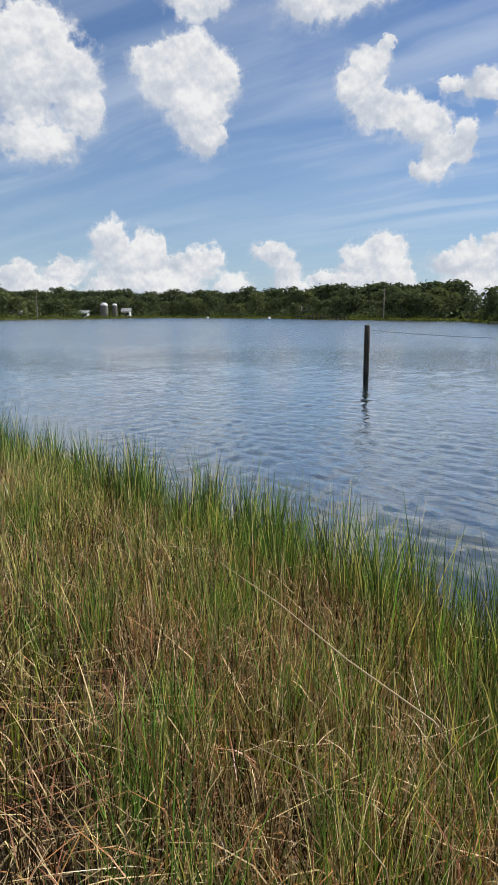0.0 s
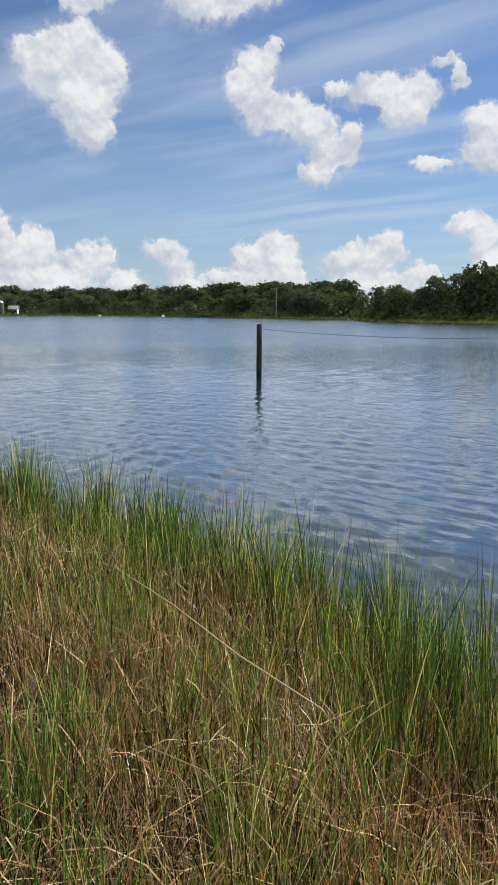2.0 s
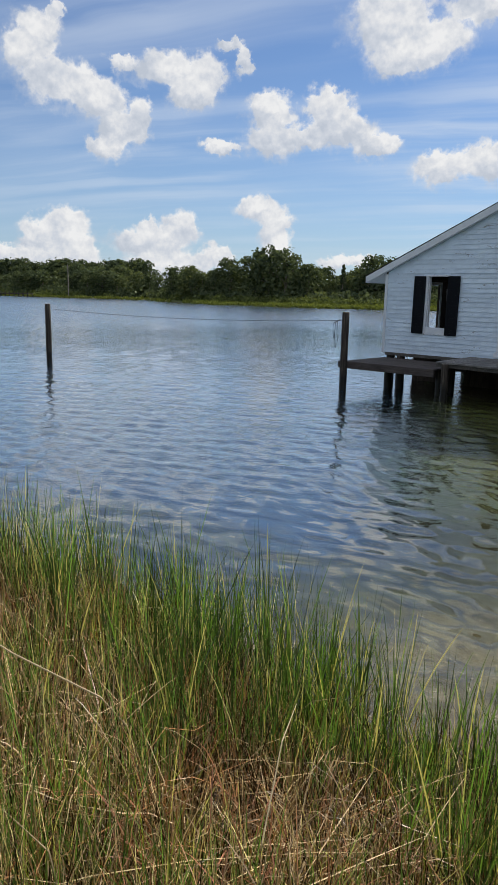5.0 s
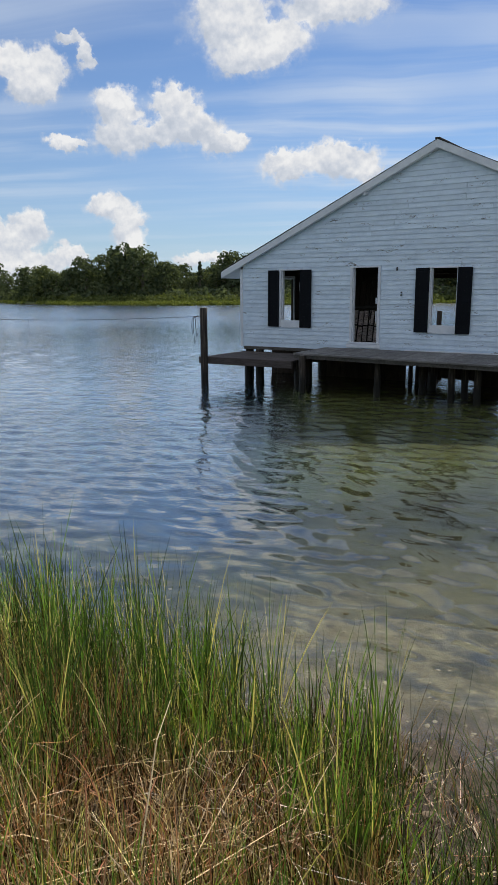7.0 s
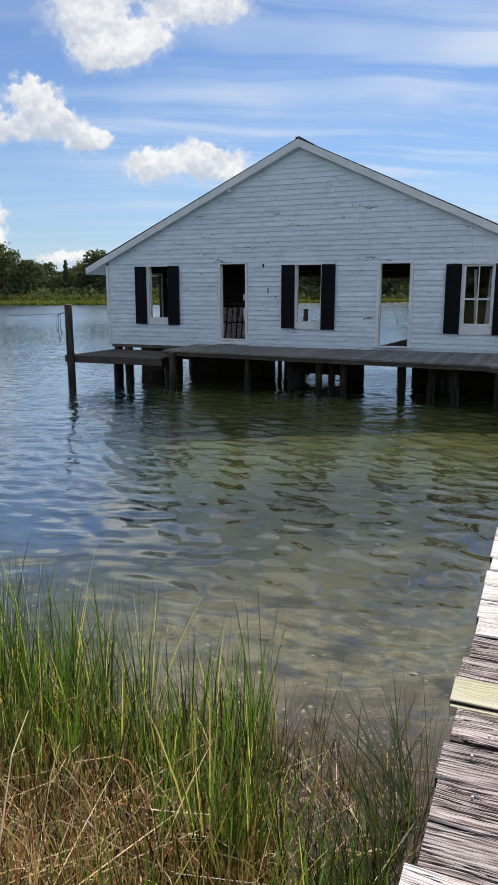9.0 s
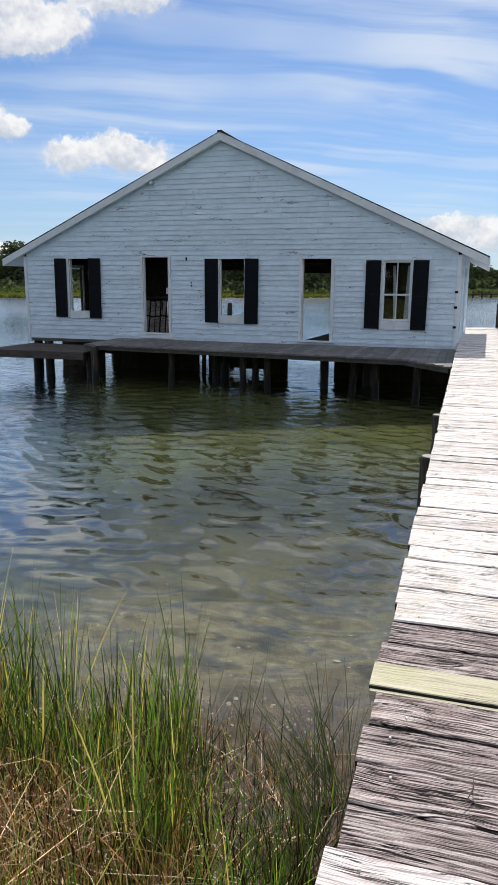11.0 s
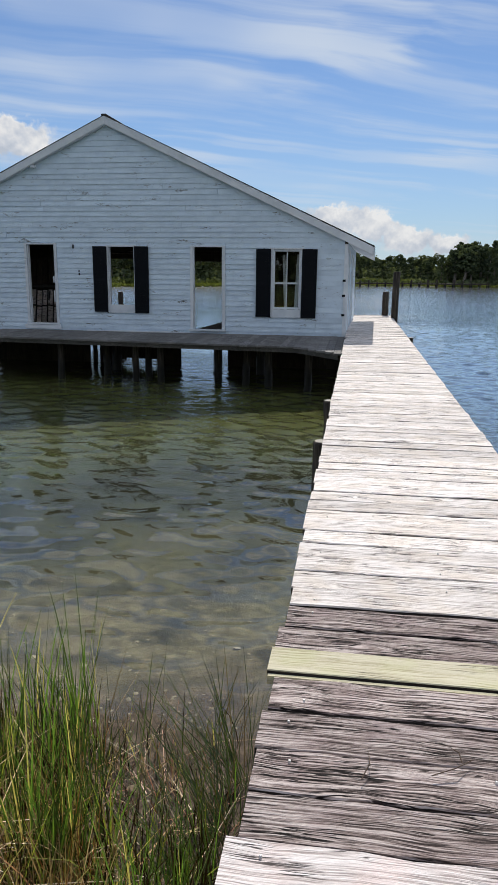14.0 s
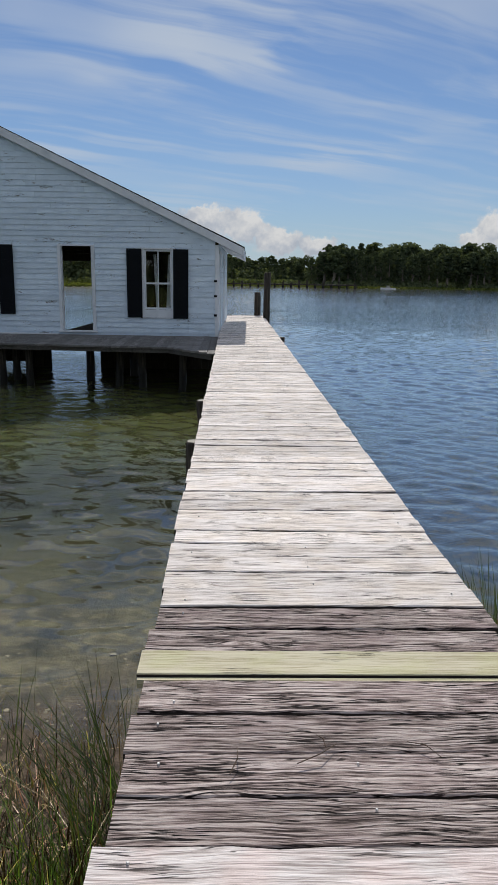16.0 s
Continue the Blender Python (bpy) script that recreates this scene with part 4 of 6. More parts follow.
for a, c in ((x0 + 0.041, (x0 + x1) / 2 - 0.014), ((x0 + x1) / 2 + 0.014, x1 - 0.041)):
    for e, f in ((z0 + 0.051, (z0 + z1) / 2 - 0.111), ((z0 + z1) / 2 - 0.064, z1 - 0.046)):
        pane = part("pane", box(a, c, 0.048, 0.052, e, f), GLASS, sash)
        pane.visible_shadow = False

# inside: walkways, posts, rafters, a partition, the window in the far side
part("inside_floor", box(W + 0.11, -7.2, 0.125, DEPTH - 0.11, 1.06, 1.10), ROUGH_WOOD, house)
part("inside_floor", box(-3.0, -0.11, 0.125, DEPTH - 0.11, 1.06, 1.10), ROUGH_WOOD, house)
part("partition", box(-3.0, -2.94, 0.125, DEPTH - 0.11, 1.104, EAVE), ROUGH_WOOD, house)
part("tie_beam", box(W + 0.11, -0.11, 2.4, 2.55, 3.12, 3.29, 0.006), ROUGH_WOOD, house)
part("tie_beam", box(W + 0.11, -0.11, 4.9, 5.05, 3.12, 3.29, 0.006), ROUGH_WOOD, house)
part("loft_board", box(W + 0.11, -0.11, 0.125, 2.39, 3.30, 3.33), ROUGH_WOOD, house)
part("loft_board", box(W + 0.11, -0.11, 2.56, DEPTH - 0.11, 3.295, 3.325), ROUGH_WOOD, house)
inner = part("far_window_casing", box(W + 0.101, W + 0.13, 2.02, 2.10, 1.5, 3.08, 0.003), TRIM, left_wall, "white casing of a glassless side window")
part("jamb", box(W + 0.101, W + 0.13, 2.95, 3.03, 1.5, 3.08, 0.003), TRIM, inner)
part("head", box(W + 0.101, W + 0.13, 2.101, 2.949, 3.0, 3.08, 0.003), TRIM, inner)
for x, tilt, w in ((-1.30, 2.0, 0.05), (-1.52, -3.0, 0.035)):
    strip = part("loose_casing_board", box(-w, w, -0.012, 0.012, 0, 1.9, 0.003), TRIM, house, "white board leaning inside the window")
    strip.matrix_local = pose(x, 0.40, 1.12, -4, tilt, 0)
leaning = part("loose_casing_board", box(-0.035, 0.035, -0.012, 0.012, 0, 1.75, 0.003), TRIM, house, "white board leaning inside the window")
leaning.matrix_local = pose(-10.13, 0.42, 1.12, -5, -5.5, 0)


# ---- piles, beams and dock planks under and before the boathouse ----
def pile(x, y, top, r, seed, lean=0.0, label="round waterlogged timber post driven into the bed", group="piles", name="timber_post"):
    """A round timber pile with an uneven, checked head."""
    g = random.Random(seed)
    bm = bmesh.new()
    bot = ground_height(x, y) - 0.25
    pts, rad = [], []
    for i in range(7):
        f = i / 6
        pts.append((g.uniform(-1, 1) * 0.012 + lean * (f - 1), g.uniform(-1, 1) * 0.012, bot + (top - 0.025 - bot) * f))
        rad.append(r * (1.06 - 0.1 * f + g.uniform(-0.02, 0.02)))
    pts.append((pts[-1][0], pts[-1][1], top))
    rad.append(r * 0.80)
    add_tube(bm, pts, rad, 11)
    bm.faces.ensure_lookup_table()
    # top face coloured paler, as sunlit
    bm.faces[-1].material_index = 1
    ob = part(name, bm, PILE)
    ob.data.materials.append(PILE_TOP_LIT)
    ob.location = (x, y, 0)
    for p in ob.data.polygons:
        p.use_smooth = len(p.vertices) == 4
    return tagged(ob, label, "post", group)


def dock_front(x):
    return 16.47 - 0.115 * (x + 9.4) - (1.1 * (x + 1.35) if x > -1.35 else 0)


dock = thing("front_dock", "weathered grey plank walkway before the boathouse, on square beams", "dock", pose(0, 0, 0))
rng = random.Random(8)
x = -9.45
while x < -0.40:
    w = rng.uniform(0.150, 0.20)
    x1 = min(x + w, -0.335)
    back_y = 18.196 - 0.0229 * (x + 0.345) - 0.035
    fy = dock_front((x + x1) / 2) + rng.uniform(-0.02, 0.02)
    sag = -0.02
    bm = bmesh.new()
    vs = add_box(bm, x, x1 - 0.008, fy, back_y, -0.038, 0.0)
    for v in bm.verts:
        v.co.z += 1.035 + (sag * (back_y - v.co.y) / (back_y - fy)) + rng.uniform(-0.003, 0.003)
    part("plank", bm, PLANK_DOCK, dock)
    x = x1
for off, name in ((0.06, "edge_beam"), (1.05, "joist")):
    bm = bmesh.new()
    rows = []
    for xx in (-9.45, -7.9, -6.3, -4.7, -3.0, -1.35, -0.40):
        yy = dock_front(xx) + off
        zt = 0.974
        rows.append([bm.verts.new(p) for p in ((xx, yy, zt), (xx, yy + 0.09, zt), (xx, yy + 0.09, zt - 0.095), (xx, yy, zt - 0.095))])
    for a, c in zip(rows, rows[1:]):
        for i in range(4):
            j = (i + 1) % 4
            bm.faces.new((a[i], c[i], c[j], a[j]))
    bm.faces.new(rows[0])
    bm.faces.new(rows[-1][::-1])
    bmesh.ops.recalc_face_normals(bm, faces=bm.faces)
    part(name, bm, BEAM, dock, "dark grey square beam")
seed = 100
for x, y, r, lean in ((-9.15, 16.45, 0.095, 0.0), (-7.17, 16.78, 0.085, 0.0), (-5.22, 16.60, 0.085, 0.05), (-5.12, 17.35, 0.09, 0.0), (-4.63, 16.62, 0.085, -0.02), (-2.56, 16.75, 0.09, 0.10), (-2.02, 16.45, 0.09, 0.02), (-1.06, 15.95, 0.085, 0.07)):
    pile(x, y, 0.975, r, seed, lean, group="piles under the dock")
    seed += 1
for x, y in ((-6.3, 17.6), (-3.4, 17.5)):
    pile(x, y, 0.94, 0.10, seed, group="piles under the dock")
    seed += 1
hp = random.Random(3)
for i in range(7):
    for j in (0, 2) if i in (0, 3, 5) else (2,):
        lx = W + 0.25 + i * 1.92 + hp.uniform(-0.12, 0.12)
        p = HOUSE @ Vector((lx, 0.2 + j * 2.25, 0))
        pile(p.x, p.y, 0.88, 0.13, seed, group="piles under the boathouse")
        seed += 1
for lx in (W + 0.62,):
    p = HOUSE @ Vector((lx, 0.1, 0))
    pile(p.x, p.y, 0.88, 0.13, seed, group="piles under the boathouse")
for j in range(5):
    for x0, x1 in ((W + 0.05, -7.2), (-7.198, -3.0), (-2.998, -0.05)):
        if j == 0 or x1 != -3.0:
            part("floor_beam", box(x0, x1, 0.1 + j * 1.72, 0.3 + j * 1.72, 0.872, 0.966, 0.006), BEAM, house, "dark floor beam on the piles")

# boards added to darken the space under the floor, with gaps where light shows
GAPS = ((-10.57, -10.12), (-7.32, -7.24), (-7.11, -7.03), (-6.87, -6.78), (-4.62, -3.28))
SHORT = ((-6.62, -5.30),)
bulk = part("under_floor_rail", box(W + 0.1, -0.1, 1.645, 1.72, 0.70, 0.868, 0.006), BEAM, house, "dark rail of the boards added to darken the underfloor")
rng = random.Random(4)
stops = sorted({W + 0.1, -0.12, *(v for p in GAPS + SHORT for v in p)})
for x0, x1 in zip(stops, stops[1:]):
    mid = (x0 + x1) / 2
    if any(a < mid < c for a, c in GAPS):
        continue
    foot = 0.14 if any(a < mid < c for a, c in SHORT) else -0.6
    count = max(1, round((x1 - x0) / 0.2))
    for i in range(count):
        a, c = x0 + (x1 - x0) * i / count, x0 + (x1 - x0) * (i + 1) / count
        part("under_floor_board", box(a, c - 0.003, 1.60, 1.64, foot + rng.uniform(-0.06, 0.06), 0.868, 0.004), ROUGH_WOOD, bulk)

low = thing("side_dock", "low grey plank stage at the corner of the boathouse", "dock", pose(0, 0, 0))
rng = random.Random(9)
y = 16.52
while y < 18.5:
    y1 = y + rng.uniform(0.17, 0.21)
    bm = box(-12.36 + rng.uniform(-0.03, 0.02), -9.50, y, y1 - 0.01, 0.765, 0.80, 0.004)
    part("plank", bm, PLANK_LOW, low)
    y = y1
part("edge_beam", box(-12.53, -9.48, 16.46, 16.53, 0.60, 0.795, 0.006), PLANK_LOW, low, "dark square edge beam")
part("edge_beam", box(-12.40, -9.48, 18.3, 18.37, 0.60, 0.76, 0.006), PLANK_LOW, low)
part("cross_beam", box(-12.42, -12.34, 16.54, 18.29, 0.60, 0.76, 0.006), PLANK_LOW, low)
for x, y in ((-11.75, 17.9), (-11.35, 17.9), (-9.85, 17.5), (-9.9, 18.2)):
    pile(x, y, 0.76, 0.125, seed, group="piles under the dock")
    seed += 1

mooring = pile(-12.27, 16.40, 2.17, 0.105, 500, 0.03, "tall grey mooring post at the dock's corner, rounded top", "mooring posts", "mooring_post")
far_post = pile(-23.56, 13.80, 2.10, 0.105, 501, 0.02, "dark timber post standing alone in the river", "mooring posts", "mooring_post")
pile(1.20, 25.3, 2.64, 0.12, 502, 0.0, "tall grey post beside the pier", "mooring posts", "mooring_post")
pile(0.92, 26.8, 1.94, 0.12, 503, 0.0, "short grey post at the pier's end", "mooring posts", "mooring_post")
pile(-10.0, 30.0, 1.72, 0.11, 504, 0.0, "dark post in the river behind the boathouse", "mooring posts", "mooring_post")
pile(-8.2, 30.5, 0.5, 0.13, 505, 0.0, "stub of a broken pile behind the boathouse", "mooring posts", "mooring_post")


def sagging(p, q, drop, steps=24):
    p, q = Vector(p), Vector(q)
    return [tuple(p.lerp(q, i / steps) + Vector((0, 0, -4 * drop * (i / steps) * (1 - i / steps)))) for i in range(steps + 1)]


cable = part("cable", tube(sagging((-23.44, 13.83, 1.92), (-12.42, 16.42, 1.93), 0.14), [0.006] * 25, 5), WIRE)
tagged(cable, "thin slack wire strung between two posts", "cable")
p = Vector((-23.44, 13.83, 1.92)).lerp(Vector((-12.42, 16.42, 1.93)), 0.49)
part("hanging_line", tube([(p.x, p.y, 1.785), (p.x + 0.01, p.y, 1.5), (p.x, p.y, 1.25)], [0.005] * 3, 4), ROPE, cable)
ropes = thing("rope_tangle", "frayed rope loops hanging from the mooring post", "rope", pose(-12.5, 16.36, 0))
for i, (dx, z0, z1) in enumerate(((-0.03, 1.95, 1.35), (-0.10, 1.95, 1.15), (-0.17, 1.9, 1.42))):
    part("strand", tube([(0.06, 0, 1.96), (dx, 0.0, z0 - 0.05), (dx - 0.02, 0.01, (z0 + z1) / 2), (dx + 0.02, 0, z1), (dx + 0.05, 0.01, z1 + 0.12)], [0.009] * 5, 5), ROPE, ropes)

# board framing inside the near doorway; lower rows coloured paler, as if lit
for rack_x, tilt in ((-8.95, 3.0), (-8.42, 2.0)):
    rack = thing("doorway_framing", "weathered board framing inside the dark doorway, lower boards coloured as lit", "rack", HOUSE @ pose(rack_x, 1.45, 1.102, -5, tilt, 0), "racks in the doorway")
    for z0, z1, mat in ((0.02, 0.46, PLANK_LIGHT), (0.50, 0.92, PLANK_LIGHT), (1.08, 1.82, ROUGH_WOOD)):
        for i in range(3):
            part("slat", box(-0.26 + 0.18 * i, -0.13 + 0.18 * i, -0.012, 0.012, z0 + 0.02 * (i % 2), z1 + 0.02 * (i % 2), 0.004), mat, rack)
    for z0 in (0.10, 0.78, 1.00, 1.70):
        part("crosspiece", box(-0.28, 0.27, 0.013, 0.05, z0, z0 + 0.07, 0.004), BEAM, rack)
part("inside_partition", box(-10.0, -8.52, 1.95, 1.99, 1.104, 3.11), ROUGH_WOOD, house)
bm = bmesh.new()
add_prism(bm, [(-3.95, 0.985), (-3.0, 0.985), (-3.0, 1.30), (-3.3, 1.27), (-3.45, 1.22), (-3.9, 1.09)], 0.35, 1.3)
bmesh.ops.recalc_face_normals(bm, faces=bm.faces)
heap_ob = part("tarpaulin_heap", bm, SHINGLE)
heap_ob.matrix_world = HOUSE
tagged(heap_ob, "dark crumpled tarpaulin behind the open doorway", "tarpaulin")
part("inside_floor", box(-7.2, -3.0, 0.125, 1.32, 0.94, 0.98), ROUGH_WOOD, house)

# ---- pier frame ----
for x in (-0.62, 0.0, 0.62):
    part("stringer", box(x - 0.04, x + 0.04, -1.1, 26.4, -0.23, -0.043), BEAM, pier, "dark square stringer")
for py, left_top, right_top in ((4.2, 0.80, 0.85), (6.62, 1.03, 0.86), (8.80, 1.04, 0.86), (11.0, 0.86, 0.86), (13.6, 0.86, 0.86), (16.2, 0.86, 0.86), (18.8, 0.86, 1.0), (21.4, 0.86, 0.86), (24.0, 0.86, 0.86), (26.2, 0.86, 0.86)):
    pile(-0.335 if left_top > 0.9 else -0.24, py, left_top, 0.09 if left_top > 0.9 else 0.11, seed, group="piles under the pier")
    pile(1.12 if right_top < 0.9 else 1.26, py, right_top, 0.115, seed + 1, group="piles under the pier")
    part("cross_beam", box(-0.70, 0.70, py - 0.05, py + 0.05, -0.24 - 0.14, -0.233), BEAM, pier)
    seed += 2

# ---- far shore: trees, shrubs, marsh, small buildings ----
def leaf_cards(points, normals, sizes, seed):
    """Small bent leaf sprays, two triangles each, as one list of verts and faces."""
    g = np.random.RandomState(seed)
    n = len(points)
    a = g.normal(size=(n, 3))
    a /= np.linalg.norm(a, axis=1)[:, None]
    c = np.cross(a, normals + 0.35 * g.normal(size=(n, 3)))
    c /= np.linalg.norm(c, axis=1)[:, None] + 1e-9
    s = sizes[:, None]
    v = np.empty((n, 4, 3))
    v[:, 0] = points - a * s
    v[:, 1] = points + c * s * g.uniform(0.5, 0.9, (n, 1))
    v[:, 2] = points + a * s * g.uniform(0.7, 1.1, (n, 1))
    v[:, 3] = points - c * s * g.uniform(0.5, 0.9, (n, 1))
    v[:, 2, 2] -= 0.3 * sizes
    f = np.arange(n * 4).reshape(n, 4)
    return v.reshape(-1, 3), f


def mesh_of(name, v, f, mat):
    me = bpy.data.meshes.new(name)
    me.from_pydata(v.tolist(), [], f.tolist())
    me.materials.append(mat)
    return me


def crown_mesh(seed, tall, wide, kind):
    """A crown of many leaf sprays on uneven lobes, with gaps between."""
    g = np.random.RandomState(seed)
    pts, nor, siz = [], [], []
    if kind == "pine":
        count, low = 17, 0.34
    elif kind == "cone":
        count, low = 16, 0.08
    else:
        count, low = 17, 0.05
    for i in range(count):
        f = (i + 0.5) / count
        h = tall * (low + (0.97 - low) * f)
        if kind == "cone":
            r_at, lobe = wide * (1.02 - f) * 0.75, wide * (0.42 - 0.25 * f)
        elif kind == "pine":
            r_at, lobe = wide * (0.75 - 0.45 * f) * g.uniform(0.4, 1.0), wide * g.uniform(0.26, 0.40)
        else:
            r_at, lobe = wide * math.sin(math.pi * (0.16 + 0.74 * f)) * g.uniform(0.45, 0.75), wide * g.uniform(0.34, 0.50)
        ang = i * 2.4 + g.uniform(-0.5, 0.5)
        c = np.array((r_at * math.cos(ang), r_at * math.sin(ang), min(h, tall - lobe * 0.6)))
        m = int(104 if kind != "pine" else 84)
        d = g.normal(size=(m, 3))
        d /= np.linalg.norm(d, axis=1)[:, None]
        d[:, 2] = np.abs(d[:, 2]) * np.where(g.uniform(size=m) < 0.66, 1, -1)
        rad = lobe * g.uniform(0.72, 1.10, (m, 1)) * (1 + 0.18 * np.sin(5 * d[:, :1] + i))
        squash = np.array((1, 1, {"oak": 1.0, "cone": 0.85, "pine": 0.6}[kind]))
        pts.append(c + d * rad * squash)
        nor.append(d)
        siz.append(g.uniform(0.20, 0.42, m) * (wide / 3.0) ** 0.5)
    v, f = leaf_cards(np.concatenate(pts), np.concatenate(nor), np.concatenate(siz), seed + 1)
    return v, f


def trunk_bm(seed, tall, wide, kind):
    g = random.Random(seed)
    bm = bmesh.new()
    r = 0.022 * tall + 0.05
    n_seg = 5
    pts = [(g.uniform(-1, 1) * 0.10 * i, g.uniform(-1, 1) * 0.10 * i, tall * 0.86 * i / n_seg - (0.4 if i == 0 else 0)) for i in range(n_seg + 1)]
    add_tube(bm, pts, [r * (1.25 - 1.1 * i / n_seg) for i in range(n_seg + 1)], 7)
    for i in range(7):
        f = g.uniform(0.35, 0.8) if kind == "pine" else g.uniform(0.18, 0.7)
        j = min(int(f * n_seg), n_seg - 1)
        o = Vector(pts[j]).lerp(Vector(pts[j + 1]), f * n_seg - j)
        a = i * 2.4
        q = o + Vector((math.cos(a), math.sin(a), 0.75 if kind != "pine" else 0.25)) * wide * 0.6
        mid = o.lerp(q, 0.5) + Vector((0, 0, 0.12 * wide))
        add_tube(bm, [o, mid, q], [r * 0.42, r * 0.28, r * 0.12], 5)
    return bm


MODELS = {}


def tree(kind, variant, x, y, tall, wide, label, group, mat):
    """A tree of its own: trunk with limbs, crown of leaf sprays."""
    key = (kind, variant, mat.name)
    if key not in MODELS:
        v, f = crown_mesh(40 + variant * 7, 10.0, 3.6 if kind == "oak" else 2.5, kind)
        bm = trunk_bm(70 + variant, 10.0, 3.6 if kind == "oak" else 2.5, kind)
        tm = bpy.data.meshes.new("trunk")
        bm.to_mesh(tm)
        bm.free()
        tm.materials.append(BARK)
        MODELS[key] = (tm, mesh_of("crown", v, f, mat))
    tm, cm = MODELS[key]
    ob = thing("tree", label, "tree", group=group)
    s = tall / 10.0
    w = wide / (3.6 if kind == "oak" else 2.5)
    ob.matrix_world = Matrix.Translation((x, y, ground_height(x, y) - 0.1)) @ Matrix.Rotation(random.Random(int(x * 10 + y * 77)).uniform(0, 6.28), 4, "Z") @ Matrix.Diagonal((w, w, s, 1))
    for name, me in (("trunk", tm), ("crown", cm)):
        c = new(name, me)
        c.parent = ob
    return ob


def polar(a, r):
    return -r * math.sin(radians(a)), r * math.cos(radians(a))


g = random.Random(21)


BACK_WOOD = []


def belt(a0, a1, step, back0, back1, tall0, tall1, kinds, group, label, joined=False):
    """Trees along a stretch of the far shore, in bearings, set back from its edge."""
    a = a0
    while a < a1:
        r = bay(a) + g.uniform(back0, back1)
        x, y = polar(a, r)
        kind = g.choice(kinds)
        tall = g.uniform(tall0, tall1) * (1.06 if kind == "pine" else 1)
        mat = NEEDLE if kind != "oak" else g.choice((CROWN, CROWN, CROWN_PALE))
        wide = tall * {"oak": 0.47, "pine": 0.30, "cone": 0.26}[kind] * g.uniform(0.8, 1.25)
        if joined:
            v, f = crown_mesh(40 + g.randrange(4) * 7, 10.0, 3.6 if kind == "oak" else 2.5, kind)
            w = wide / (3.6 if kind == "oak" else 2.5)
            BACK_WOOD.append((v * np.array((w, w, tall / 10)) + np.array((x, y, ground_height(x, y) - 0.1)), f))
        else:
            tree(kind, g.randrange(4), x, y, tall, wide, label, group, mat)
        a += step * g.uniform(0.7, 1.3)


OAK = "dark green broad-leaved tree in the far shore's wood"
PINE = "tall dark pine with a bare trunk in the far shore's wood"
# western shore
belt(54, 90, 0.72, 13, 20, 4.0, 6.6, ("oak",), "western wood", OAK)
belt(53, 90, 0.66, 26, 36, 6.2, 8.6, ("oak", "oak", "oak", "cone"), "western wood", OAK)
belt(52, 90, 0.55, 44, 56, 8.2, 10.4, ("oak",), "western wood", OAK, True)
# behind the spit
belt(46.5, 57, 0.9, 14, 20, 4.6, 7.0, ("oak",), "spit wood", OAK)
belt(24, 47, 1.0, 24, 30, 4.0, 6.0, ("oak", "oak", "cone"), "spit wood", OAK)
belt(22, 50, 0.75, 34, 44, 5.4, 7.2, ("oak",), "spit wood", OAK, True)
# seen through the boathouse
belt(2, 24, 1.0, 12, 18, 5.2, 7.2, ("oak", "pine"), "northern wood", OAK)
belt(2, 24, 0.9, 24, 30, 7.0, 9.0, ("pine", "oak"), "northern wood", PINE)
# eastern shore
belt(-24, -6, 0.55, 6, 12, 6.4, 8.2, ("pine", "pine", "cone"), "eastern wood", PINE)
belt(-24, -6.5, 0.5, 16, 24, 7.0, 9.0, ("pine", "cone"), "eastern wood", PINE)
belt(-24, -7, 0.42, 28, 38, 8.2, 10.3, ("pine", "cone", "oak"), "eastern wood", PINE, True)
belt(-6.4, 3, 0.55, 14, 22, 4.0, 6.0, ("cone", "pine", "oak"), "eastern wood", PINE)
belt(-6.5, 3, 0.4, 28, 38, 5.2, 6.9, ("pine", "oak", "cone"), "eastern wood", PINE, True)
belt(3, 24, 1.1, 36, 44, 7.6, 9.4, ("pine", "oak"), "northern wood", PINE, True)
# unseen woods added behind the bank, to darken reflections in the window panes
belt(112, 179, 2.6, 4, 14, 7.5, 10.0, ("oak", "pine"), "wood behind", OAK, True)
belt(-179, -112, 2.6, 4, 14, 7.5, 10.0, ("oak", "pine"), "wood behind", OAK, True)
start, vs, fs = 0, [], []
for v, f in BACK_WOOD:
    vs.append(v)
    fs.append(f + start)
    start += len(v)
wood_behind = new("far_wood", mesh_of("far_wood", np.concatenate(vs), np.concatenate(fs), CROWN))
tagged(wood_behind, "dark wood behind the far shore's nearer trees, and unseen woods added behind the bank", "wood", kind="stuff")
# the big trees on the spit
for a, back, tall, wide, kind in ((42.2, 20, 10.2, 4.3, "oak"), (41.0, 19, 9.6, 3.9, "oak"), (43.4, 21, 9.4, 3.6, "oak"), (45.3, 20, 8.2, 3.6, "oak"), (36.6, 26, 7.6, 1.3, "cone"), (34.4, 24, 8.8, 3.8, "oak"), (33.0, 25, 8.4, 3.4, "oak"), (39.2, 21, 7.0, 3.0, "oak")):
    x, y = polar(a, bay(a) + back)
    tree(kind, int(a * 10) % 4, x, y, tall, wide, "large dark broad-leaved tree behind the marshy spit" if kind == "oak" else "slender dark cedar behind the marshy spit", "spit wood", CROWN if kind == "oak" else NEEDLE)


